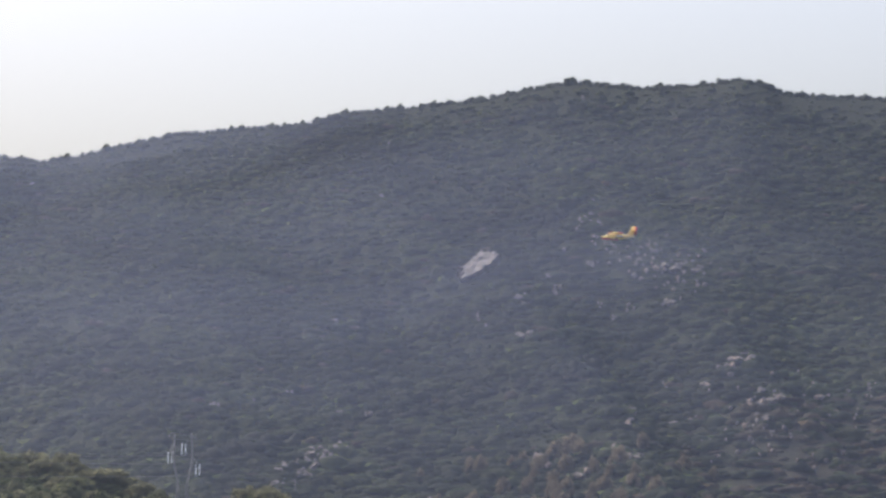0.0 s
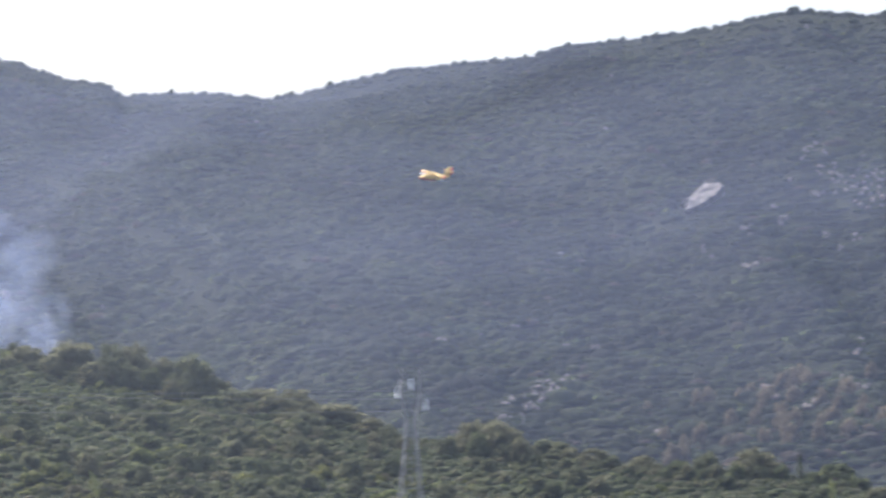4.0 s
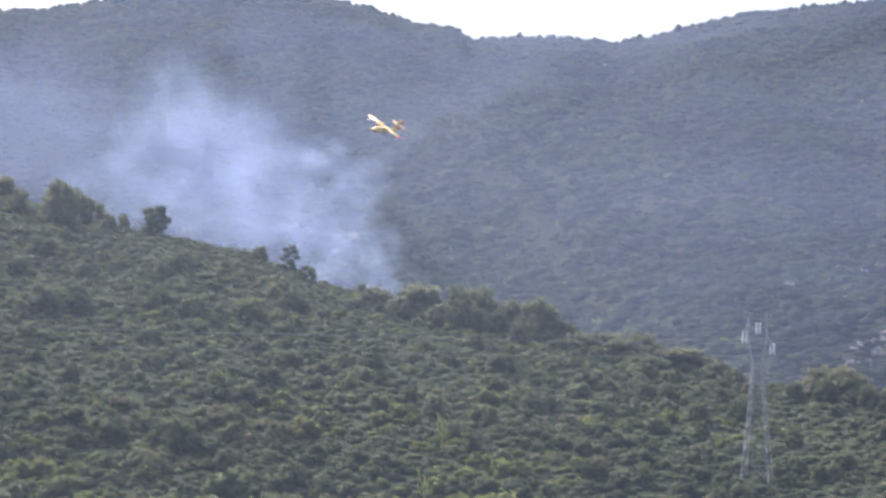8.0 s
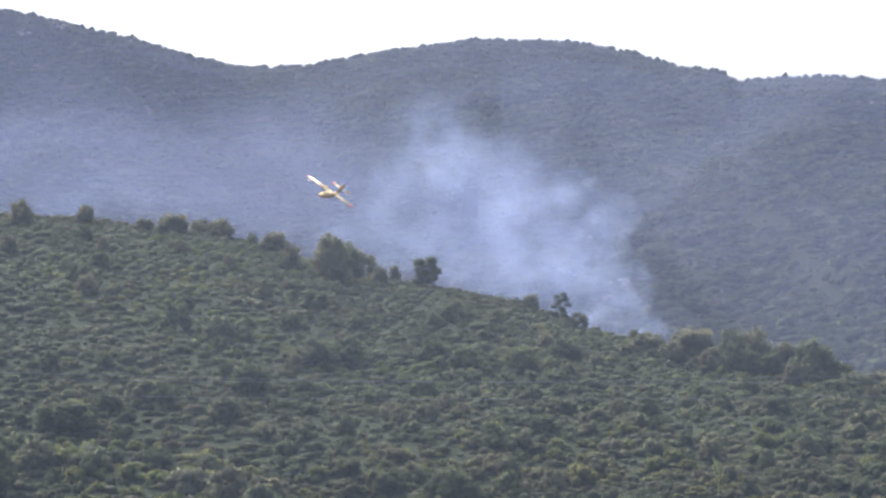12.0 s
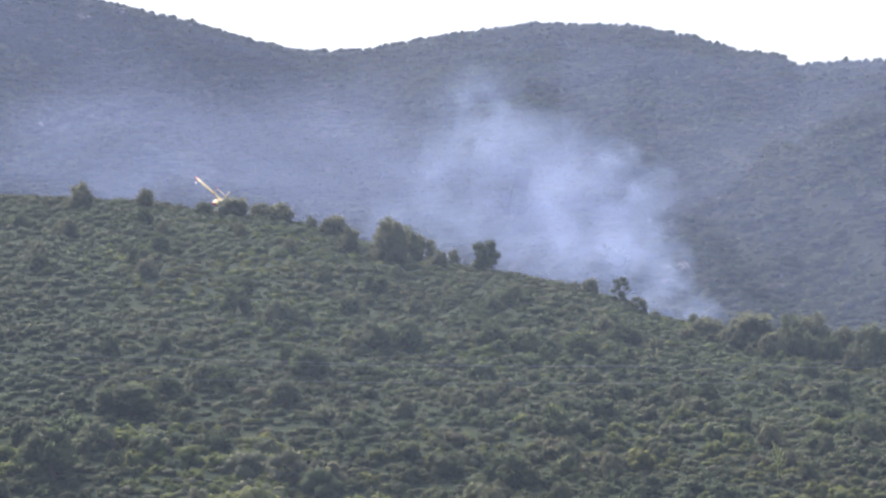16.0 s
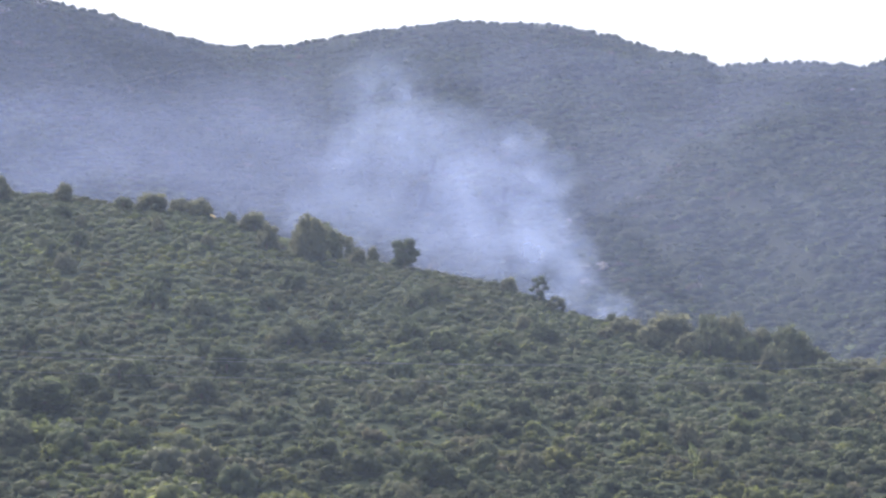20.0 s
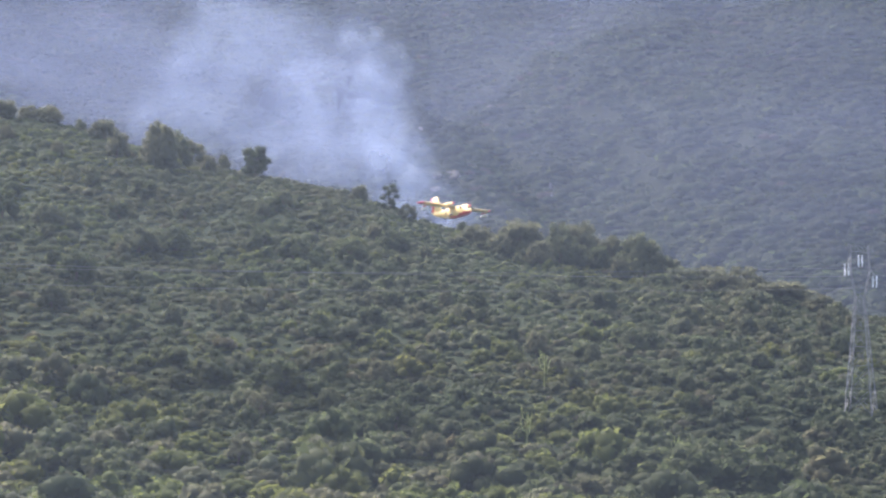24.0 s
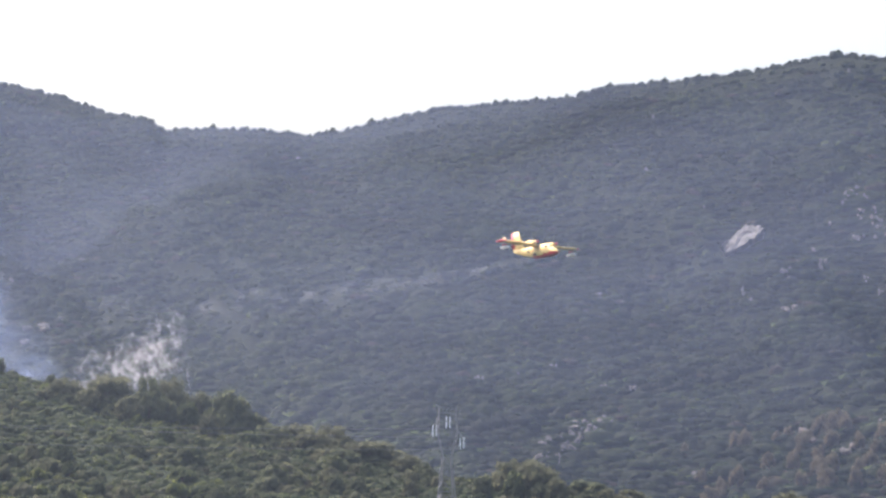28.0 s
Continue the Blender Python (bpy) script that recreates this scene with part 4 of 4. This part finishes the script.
def foil(chord, thick, x0, y, z, n=14, axis="y"):
    pts = []
    for k in range(n):
        t = 2 * math.pi * k / n
        u = 0.5 + 0.5 * math.cos(t)
        h = thick * math.sin(t) * (0.35 + 0.65 * math.sqrt(max(0, 1 - (2 * u - 1.3) ** 2 / 1.7)))
        pts.append((x0 - chord * (1 - u), y, z + h) if axis == "y" else (x0 - chord * (1 - u), y + h, z))
    return pts


def oval(x, w, lo, hi, flat=2.4, n=22):
    out = []
    for k in range(n):
        t = 2 * math.pi * k / n
        c, s = math.cos(t), math.sin(t)
        out.append((x, w * math.copysign(abs(c) ** (2 / flat), c), (lo + hi) / 2 + (hi - lo) / 2 * math.copysign(abs(s) ** (2 / flat), s)))
    return out


def water_bomber():
    root = tagged(new("water_bomber"), "yellow and red twin engined amphibious firefighting aircraft in flight", "airplane")
    body = ((9.2, 0.15, -0.77, -0.55), (8.8, 0.6, -1.16, -0.1), (8.0, 0.95, -1.46, 0.3), (7.0, 1.15, -1.68, 0.55), (6.3, 1.22, -1.76, 1.15), (5.4, 1.28, -1.85, 1.5), (4.0, 1.3, -1.94, 1.6), (1.5, 1.3, -1.98, 1.65),
            (-0.8, 1.3, -1.98, 1.65), (-1.0, 1.28, -1.68, 1.65), (-4.0, 1.15, -1.29, 1.55), (-7.0, 0.85, -0.60, 1.45), (-9.0, 0.55, 0.0, 1.4), (-10.4, 0.25, 0.55, 1.3))
    bm = bmesh.new()
    loft(bm, [oval(*b) for b in body], lambda c: 1 if c.z < -1.2 and c.x > -2 else 1 if (c.z < -0.72 + 0.02 * c.x and c.x > 3.5) else 0)
    part("fuselage", bm, (YELLOW, RED), root, "yellow boat hull with a red lower bow", True)
    bm = bmesh.new()
    loft(bm, [oval(x, w, 1.3, z, 2.4, 14) for x, w, z in ((2.6, 0.3, 1.7), (1.8, 0.7, 1.95), (0.0, 0.8, 2.0), (-1.6, 0.6, 1.9), (-3.4, 0.2, 1.6))])
    part("wing_saddle", bm, YELLOW, root, "yellow fairing under the wing", True)
    bm = bmesh.new()
    for s in (-1, 1):
        bmesh.ops.create_cube(bm, size=1, matrix=Matrix.Translation((5.1, s * 1.2, 1.0)) @ Matrix.Diagonal((1.3, 0.16, 0.5, 1)))
    for y in (-0.6, 0.0, 0.6):
        bmesh.ops.create_cube(bm, size=1, matrix=Matrix.Translation((6.32, y, 1.02)) @ pose(0, 0, 0, 0, -38, 0) @ Matrix.Diagonal((0.14, 0.5, 0.62, 1)))
    bmesh.ops.bevel(bm, geom=bm.edges, offset=0.04, segments=1, affect="EDGES")
    part("cockpit_window", bm, GLASS, root, "dark cockpit glazing")
    bm = bmesh.new()
    for s in (-1, 1):
        bmesh.ops.create_cube(bm, size=1, matrix=Matrix.Translation((-2.6, s * 1.2, 0.2)) @ Matrix.Diagonal((0.8, 0.06, 1.1, 1)))
        bmesh.ops.create_uvsphere(bm, u_segments=10, v_segments=6, radius=1, matrix=Matrix.Translation((0.2, s * 1.28, -0.8)) @ Matrix.Diagonal((0.9, 0.22, 0.4, 1)))
    part("wheel_fairing", bm, DARK, root, "dark doors and wheel fairings on the hull sides", True)
    for s, side in ((1, "port"), (-1, "starboard")):
        bm = bmesh.new()
        loft(bm, [foil(3.5, 0.42, 1.9, s * 0.0, 1.75), foil(3.5, 0.42, 1.9, s * 5, 1.8), foil(3.5, 0.36, 1.9, s * 13.2, 1.87)])
        part("wing", bm, YELLOW, root, "straight yellow wing", True)
        bm = bmesh.new()
        loft(bm, [foil(3.5, 0.36, 1.9, s * 13.2, 1.87), foil(3.5, 0.3, 1.9, s * 13.9, 1.88), foil(2.9, 0.14, 1.6, s * 14.3, 1.89)])
        part("wing_tip", bm, RED, root, "red wing tip", True)
        bm = bmesh.new()
        bmesh.ops.create_cube(bm, size=1, matrix=Matrix.Translation((-1.35, s * 8.3, 1.67)) @ Matrix.Diagonal((1.0, 6.2, 0.1, 1)))
        part("flap", bm, WHITE, root, "pale trailing edge flap")
        bm = bmesh.new()
        loft(bm, [oval(x, w, 2.2 - h, 2.2 + h, 2.1, 14) for x, w, h in ((3.9, 0.28, 0.28), (3.5, 0.45, 0.46), (2.0, 0.55, 0.6), (0.0, 0.52, 0.6), (-1.6, 0.36, 0.42), (-2.6, 0.12, 0.18))])
        for v in bm.verts:
            v.co.y += s * 3.4
        part("engine_nacelle", bm, YELLOW, root, "yellow turboprop nacelle over the wing", True)
        prop = bmesh.new()
        for q in range(4):
            turn = pose(0, 0, 0, 90 * q, 0, 0)
            bmesh.ops.create_cube(prop, size=1, matrix=turn @ Matrix.Translation((0, 0, 1.05)) @ pose(0, 0, 0, 0, 0, 28) @ Matrix.Diagonal((0.07, 0.3, 1.75, 1)))
        bmesh.ops.bevel(prop, geom=prop.edges, offset=0.02, segments=1, affect="EDGES")
        p = part("propeller", prop, DARK, root, "four bladed dark propeller")
        p.location = (4.05, s * 3.4, 2.2)
        cone = bmesh.new()
        bmesh.ops.create_uvsphere(cone, u_segments=12, v_segments=8, radius=0.34, matrix=Matrix.Diagonal((1.6, 1, 1, 1)))
        part("spinner", cone, RED, p, "red spinner", True)
        PROPS.append((p, s))
        bm = bmesh.new()
        loft(bm, [[(x, s * 12.3 + y * w, 0.1 + z * h) for y, z in ((-1, 0.4), (-0.6, 1), (0.6, 1), (1, 0.4), (0.7, -0.5), (0, -1), (-0.7, -0.5))] for x, w, h in ((2.6, 0.08, 0.12), (1.8, 0.34, 0.38), (0.4, 0.38, 0.42), (-1.0, 0.26, 0.3), (-1.6, 0.06, 0.1))])
        part("float", bm, WHITE, root, "white wing float", True)
        bm = bmesh.new()
        beam(bm, (0.9, s * 12.3, 0.35), (0.5, s * 12.3, 1.8), 0.22)
        beam(bm, (-0.4, s * 12.3, 0.35), (-0.3, s * 12.3, 1.8), 0.16)
        part("float_pylon", bm, RED, root)
        bm = bmesh.new()
        loft(bm, [foil(2.6, 0.14, -7.9, 0, 3.75), foil(2.3, 0.12, -8.2, s * 4.0, 3.8)])
        part("tailplane", bm, YELLOW, root, "yellow tailplane", True)
        bm = bmesh.new()
        loft(bm, [foil(2.3, 0.12, -8.2, s * 4.0, 3.8), foil(1.9, 0.08, -8.4, s * 5.4, 3.83)])
        part("tailplane_tip", bm, RED, root, "red tailplane tip", True)
        bm = bmesh.new()
        loft(bm, [foil(1.3, 0.06, -8.6, s * 4.6, z, 10, "z") for z in (3.1, 4.5)])
        part("finlet", bm, YELLOW, root, "small yellow finlet", True)
    bm = bmesh.new()
    loft(bm, [foil(5.2, 0.24, -4.9, 0, 1.2, 14, "z"), foil(3.9, 0.2, -6.4, 0, 2.2, 14, "z"), foil(3.1, 0.16, -7.7, 0, 4.6, 14, "z"), foil(2.5, 0.1, -8.4, 0, 6.4, 14, "z")])
    part("tail_fin", bm, YELLOW, root, "tall yellow tail fin", True)
    bm = bmesh.new()
    loft(bm, [foil(1.7, 0.14, -9.6, 0, 1.5, 12, "z"), foil(1.6, 0.12, -10.2, 0, 6.2, 12, "z")])
    part("rudder", bm, RED, root, "red rudder", True)
    return root


PROPS = []
# seconds, bearing, angle above the eye, distance, way off the line towards the viewer (positive to the left), nose up, port wing down
FLIGHT_A = ((0, 17.83, 6.315, 1928, 80, 1, 4), (1, 16.1, 6.280, 1928, 77, 1, 5), (2, 14.39, 6.220, 1923, 73, 0, 7), (3, 12.62, 6.205, 1916, 68, 0, 10), (4, 10.86, 6.205, 1908, 63, 0, 14), (4.5, 9.99, 6.175, 1901, 61, 1, 16))
FLIGHT_B = ((5.5, 8.22, 6.14, 1885, 57, 1, 21), (6.5, 6.47, 6.06, 1860, 53, 1, 26), (7, 5.63, 6.035, 1845, 51, 0, 28), (8, 4.06, 6.02, 1810, 47, 0, 30), (9, 2.47, 5.995, 1767, 43, 0, 33), (10, 1.05, 5.985, 1719, 39, -1, 34))
FLIGHT_C = ((11, -0.25, 5.905, 1673, 33, -2, 34), (12, -1.46, 5.756, 1618, 28, -3, 35), (13, -2.53, 5.625, 1564, 22, -3, 36), (13.5, -2.98, 5.565, 1536, 20, -4, 37), (14.5, -3.75, 5.52, 1480, 15, -4, 39))
FLIGHT_D = ((15.5, -4.24, 5.475, 1435, 8, -4, 41), (16, -4.37, 5.36, 1415, 5, -4, 42), (17, -4.37, 5.27, 1368, -3, -4, 42), (18, -4.12, 5.17, 1331, -9, -5, 40), (19, -3.55, 5.02, 1290, -15, -5, 36), (20, -2.78, 4.74, 1249, -22, -5, 30), (22, -0.44, 3.86, 1175, -33, -2, 18))
FLIGHT_E = ((23, 1.45, 3.5, 1133, -37, 3, 11), (23.5, 2.55, 3.44, 1112, -38, 4, 8), (24, 3.57, 3.545, 1092, -39, 5, 4), (24.5, 4.5, 3.80, 1069, -39, 5, 3), (25, 5.49, 4.11, 1046, -40, 4, 2), (25.5, 6.45, 4.39, 1023, -40, 4, 2))
FLIGHT_F = ((26, 7.535, 4.602, 1030, -40, 2, 2), (26.5, 8.575, 4.842, 1010, -40, 2, 2), (27, 9.685, 5.092, 990, -40, 1, 1), (27.5, 10.775, 5.342, 972, -40, 1, 1), (28, 11.955, 5.602, 955, -40, 1, 1))
FLIGHT = FLIGHT_A + FLIGHT_B + FLIGHT_C + FLIGHT_D + FLIGHT_E + FLIGHT_F


def flight_pose(row):
    t, az, up, r, off, nose, dip = row
    a = radians(az)
    z = EYE + r * math.tan(radians(up))
    # off = 0: straight at the viewer; 90: crossing to the left
    heading = -90 - az - off
    return pose(r * math.sin(a), r * math.cos(a), z) @ pose(0, 0, 0, 0, 0, heading) @ pose(0, 0, 0, 0, -nose, 0) @ pose(0, 0, 0, -dip, 0, 0)


def flight_at(t):
    T = [r[0] for r in FLIGHT]
    k = min(max(1, int(np.searchsorted(T, t))), len(T) - 1)
    a, b = FLIGHT[k - 1], FLIGHT[k]
    p, q = FLIGHT[max(0, k - 2)], FLIGHT[min(len(T) - 1, k + 1)]
    h = b[0] - a[0]
    u = (t - a[0]) / h
    row = [t]
    for c in range(1, 7):
        ma, mb = (b[c] - p[c]) / (b[0] - p[0]) * h, (q[c] - a[c]) / (q[0] - a[0]) * h
        row.append((2 * u ** 3 - 3 * u * u + 1) * a[c] + (u ** 3 - 2 * u * u + u) * ma + (3 * u * u - 2 * u ** 3) * b[c] + (u ** 3 - u * u) * mb)
    return flight_pose(row)


FLIGHT_TIMES = [0.5 * k for k in range(46)] + [22.75 + 0.25 * k for k in range(22)]


# ---- smoke and haze ----
def smoke_sheet(bulge, seed, n=24):
    """A billow: a rounded, dented shell two metres across that bulges towards the viewer."""
    rng = np.random.default_rng(seed)
    ph = rng.uniform(0, 6, 6)
    V, F = [], []
    for j in range(n + 1):
        for i in range(n + 1):
            x, z = 2 * i / n - 1, 2 * j / n - 1
            V.append((x, -bulge * (1 - 0.5 * (x * x + z * z)) - 0.1 * math.sin(4 * x + ph[0]) * math.sin(5 * z + ph[1]) - 0.05 * math.sin(9 * x + ph[2] + 3 * z), z))
    for j in range(n):
        for i in range(n):
            k = j * (n + 1) + i
            F.append((k, k + 1, k + n + 2, k + n + 1))
    return V, F


# bearing, angle above the eye, distance, half width and half height in degrees, lean, drift to the west, rise
SMOKE_A = ((3.2, 3.6, 1640, 0.72, 0.5, 10, 0.35, 0.05), (2.5, 4.25, 1680, 0.95, 0.72, 20, 0.3, 0.15), (3.0, 4.7, 1720, 0.52, 0.72, 8, 0.9, 0.45), (2.05, 5.2, 1760, 0.9, 0.7, 35, 0.5, 0.4),
           (1.15, 4.6, 1800, 1.05, 0.8, 30, 0.4, 0.2), (1.15, 6.0, 1840, 0.9, 0.75, 40, 0.7, 0.6), (0.2, 6.8, 1880, 0.75, 0.75, 40, 0.8, 0.7), (-0.1, 5.7, 1920, 0.85, 1.0, 50, 0.6, 0.4))
SMOKE_C = ((3.2, 5.45, 1700, 0.42, 0.38, 20, 1.1, 0.8), (2.6, 5.95, 1740, 0.42, 0.3, 30, 0.9, 0.8), (3.55, 4.1, 1660, 0.35, 0.42, 0, 1.0, 0.4), (-0.8, 4.9, 1960, 0.95, 0.6, 20, 0.4, 0.2), (3.9, 3.4, 1630, 0.36, 0.24, 20, 0.4, 0.1))
SMOKE_B = ((1.3, 5.2, 2020, 1.7, 1.5, 60, 0.3, 0.3), (-2.2, 6.0, 2000, 2.2, 1.4, 12, 0.1, 0.07), (-6.0, 6.0, 1850, 2.4, 1.4, 8, 0.1, 0.07))


def smoke():
    sheets = [mesh_of("smoke_billow", *smoke_sheet(0.55, 60 + k), [SMOKE], smooth=True) for k in range(4)]
    wisps = [mesh_of("smoke_wisp", *smoke_sheet(0.45, 65 + k), [SMOKE_WISP], smooth=True) for k in range(3)]
    thin = [mesh_of("smoke_veil", *smoke_sheet(0.35, 70 + k), [SMOKE_THIN], smooth=True) for k in range(3)]
    out = []
    for group, kinds, name, label in ((SMOKE_A, sheets, "smoke_billow", "pale blue billow of wildfire smoke rising behind the hill"), (SMOKE_C, wisps, "smoke_wisp", "curling pale wisp at the edge of the smoke"), (SMOKE_B, thin, "smoke_veil", "thin blue veil of drifting wildfire smoke")):
        for k, (az, up, r, w, h, lean, drift, rise) in enumerate(group):
            ob = tagged(new(name, kinds[k % len(kinds)]), label, "smoke", name.replace("_", " ") + "s")
            m = radians(1) * r
            ob.scale = (w * m * 1.5, 14, h * m * 1.5)
            out.append((ob, az, up, r, lean, k, drift, rise))
    return out


def haze():
    """Tinted see-through sheets that stand in for thin smoky air: one bank at the foot of the near hill, one in the
    side valley, and a layer that lies along the mountainside from the valley to the ridge.
    """
    # added pale sheet that veils the hill and lifts its dark tones like haze
    mat = vapour_material("near_haze_sheet", (0.43, 0.51, 0.63), 0.15, 0.0022, 0, 0.5, (18, 54, 1.0, 1.5))
    deg = np.linspace(-40, 50, 61)
    D, Z = np.meshgrid(deg, np.array([-4.0, 60, 120, 200, 280]))
    A = np.radians(D)
    R = 440 + 20 * np.sin(A * 9) + 0.05 * Z
    bank("haze", R, A, Z, mat, "thin tinted sheet imitating smoky haze before the near hill")
    # behind the nearer spur a blue tinted sheet imitates haze in the side valley
    mat = vapour_material("valley_haze_sheet", (0.33, 0.39, 0.62), 0.24, 0.004, 0, 0.6, (120, 420, 1.0, 0.25), (270, 385, 1.0, 0.0))
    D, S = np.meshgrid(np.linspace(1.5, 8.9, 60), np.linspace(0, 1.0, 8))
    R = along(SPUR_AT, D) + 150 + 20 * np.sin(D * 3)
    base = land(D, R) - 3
    bank("haze", R, np.radians(D), base + S * (EYE + R * np.tan(np.radians(along(RIDGE_UP, D) - 0.25)) - base), mat, "blue sheet imitating smoke haze in the side valley")
    # blue tinted sheet over the slope, imitating the haze of distance
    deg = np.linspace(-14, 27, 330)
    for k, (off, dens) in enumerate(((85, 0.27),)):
        mat = vapour_material("slope_haze_sheet", (0.325, 0.385, 0.62), dens, 0.002, 0, 0.6, (24, 280, 0.42, 1.0), (300, 950, 1.0, 0.42))
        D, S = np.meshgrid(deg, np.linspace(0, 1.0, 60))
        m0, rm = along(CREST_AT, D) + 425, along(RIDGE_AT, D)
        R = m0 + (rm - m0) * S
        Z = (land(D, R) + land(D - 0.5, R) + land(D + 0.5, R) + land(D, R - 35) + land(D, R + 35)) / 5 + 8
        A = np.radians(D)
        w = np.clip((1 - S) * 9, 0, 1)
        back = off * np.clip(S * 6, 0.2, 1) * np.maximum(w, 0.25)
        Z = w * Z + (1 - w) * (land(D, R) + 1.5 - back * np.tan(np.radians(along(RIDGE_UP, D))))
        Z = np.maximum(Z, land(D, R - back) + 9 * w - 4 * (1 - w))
        bank("haze", R - back, A, Z, mat, "thin blue sheet imitating smoke haze along the mountainside")


def bank(name, R, A, Z, mat, label):
    P = np.stack([R * np.sin(A), R * np.cos(A), Z], -1).reshape(-1, 3)
    nr, na = A.shape
    i = (np.arange(nr - 1)[:, None] * na + np.arange(na - 1)[None]).ravel()
    me = mesh_of(name, P, np.stack([i, i + 1, i + na + 1, i + na], -1), [mat], smooth=True)
    tagged(new(name, me), label, "haze", kind="stuff")


# ---- the water drop ----
def spray_mesh(seed, count, size, length=3.0):
    """A parcel of falling water: a loose, long swarm of droplets and shreds."""
    rng = np.random.default_rng(seed)
    c = np.clip(rng.normal(0, 0.5, (count, 3)), -1, 1) * np.array([length, 0.95, 0.9])
    d = rng.normal(0, 1, (count, 3, 3)) * size * rng.uniform(0.4, 1.3, (count, 1, 1)) * np.array([1.5, 1, 1])
    V = (c[:, None] + d).reshape(-1, 3)
    return mesh_of("water_parcel", V, np.arange(count * 3).reshape(-1, 3), [SPRAY])


def water():
    dense = [spray_mesh(80 + k, 220, 0.038) for k in range(8)]
    mist = []
    for k in range(4):
        v, f = smoke_sheet(0.2, 90 + k, 8)
        mist.append(mesh_of("water_mist", v, f, [SPRAY_MIST], smooth=True))
    rng = random.Random(31)
    out = []
    for name, count, label, meshes, start, span, power in (("water_parcel", 240, "white parcel of water dropped by the aircraft", dense, 23.88, 0.95, 1.0),
                                                           ("water_shred", 250, "torn white shred of falling water", dense, 23.87, 1.05, 1.1),
                                                           ("water_mist", 120, "thin mist trailing from the dropped water", mist, 23.9, 4.05, 1.45)):
        for k in range(count):
            ob = tagged(new(name, meshes[k % len(meshes)]), label, "water", name.replace("_", " ") + "s")
            if meshes is mist:
                ob.scale = (4.2, 0.7, 1.15)
            out.append((ob, start + span * (k / count) ** power, name != "water_mist", [rng.gauss(0, 1) for q in range(5)]))
    return out


def motions():
    walk(bomber, [(t, flight_at(t)) for t in FLIGHT_TIMES])
    for p, s in PROPS:
        home = p.location.copy()
        walk(p, [(0.5 * k, Matrix.Translation(home) @ pose(0, 0, 0, 80 * k * s, 0, 0)) for k in range(57)])
    for ob, az, up, r, lean, k, drift, rise in puffs:
        rows = []
        scale = ob.scale.copy()
        for t in (0, 7, 14, 21, 28):
            q = (t - 14) / 14
            a = az - drift * q - 0.05 * math.sin(t * 0.4 + k)
            e = up + rise * q + 0.04 * math.sin(t * 0.3 + 2 * k)
            p = Vector((r * math.sin(radians(a)), r * math.cos(radians(a)), EYE + r * math.tan(radians(e))))
            rows.append((t, Matrix.Translation(p) @ pose(0, 0, 0, 0, 0, -a) @ pose(0, 0, 0, 0, lean * 0.4 + 9 * q * (1 if k % 2 else -1), 0)))
        walk(ob, rows)
        ob.scale = scale
    belly = Matrix.Translation((-0.5, 0, -0.45))
    for ob, t0, heavy, g in parcels:
        rows = [(t, flight_at(t) @ belly) for t in FLIGHT_TIMES if t < t0 - 0.05]
        m0 = flight_at(t0)
        rows.append((t0, m0 @ belly))
        p0, fwd = (m0 @ belly).translation, (m0.to_3x3() @ Vector((1, 0, 0)))
        side = Vector((fwd.y, -fwd.x, 0)).normalized()
        q0 = m0.to_quaternion()
        fall = 4.4 - 4.2 * (t0 - 23.88) + 1.0 * g[0] if heavy else -2.6
        for dt in (0.15, 0.35, 0.7, 1.2, 2.0, 3.2, 4.7):
            if t0 + dt > 28.0:
                dt = 28.0 - t0
                if dt < 0.04:
                    break
            ahead = 58 * 0.24 * (1 - math.exp(-dt / 0.24)) * (1 + 0.2 * g[3])
            drop = fall * (dt - 0.45 * (1 - math.exp(-dt / 0.45))) + (1.35 + 0.3 * g[4]) * min(1, dt / 0.3) ** 1.2
            drop += 2.0 * max(0.0, dt - 0.9) ** 1.3 * (0.62 + 0.3 * math.tanh(g[2])) * (1.15 - 0.95 * (t0 - 23.88)) if heavy else 0.0
            p = p0 + fwd * ahead + side * g[1] * (1.5 if heavy else 2.0) * dt + Vector((0, 0, -drop + g[2] * (-0.9 * dt if heavy else (1.7 if t0 < 25.1 else 0.55) * dt)))
            az, r = math.degrees(math.atan2(p.x, p.y)), math.hypot(p.x, p.y)
            p.z = max(p.z, float(land(az, r)) + 0.3)
            turn = (q0.to_matrix().to_4x4() @ pose(0, 0, 0, 20 * g[3], 20 + 40 * g[4] if heavy else 18 * g[4], 40 * g[0])).to_quaternion()
            rows.append((t0 + dt, Matrix.Translation(p) @ q0.slerp(turn, min(1, dt / 1.2)).to_matrix().to_4x4()))
            if t0 + dt >= 27.999:
                break
        if rows[-1][0] < 28:
            rows.append((28.0, rows[-1][1]))
        walk(ob, rows)


# ---- build, large to small ----
hillside_scrub()
mountain_woods()
TREES = tree_kinds()
all_trees()
lone_tree(0.20, 4.14, 0.72, 0.6, 600, "free standing dark tree on the hill crest")
lone_tree(2.48, 3.54, 0.48, 0.54, 640, "slim dark tree on the hill crest")
conifer(17.05, 1.02, 0.27, 0.48)
for k, (az, up, h) in enumerate(((17.57, 0.5, 6.0), (4.8, -0.62, 8.0), (7.35, -0.9, 6.0), (5.1, 0.5, 7.5))):
    dry_stalk(az, slope_at(az, up, 590, 780), h, 700 + k)
all_rocks()
wires(pylon())
haze()
puffs = smoke()
bomber = water_bomber()
parcels = water()
motions()
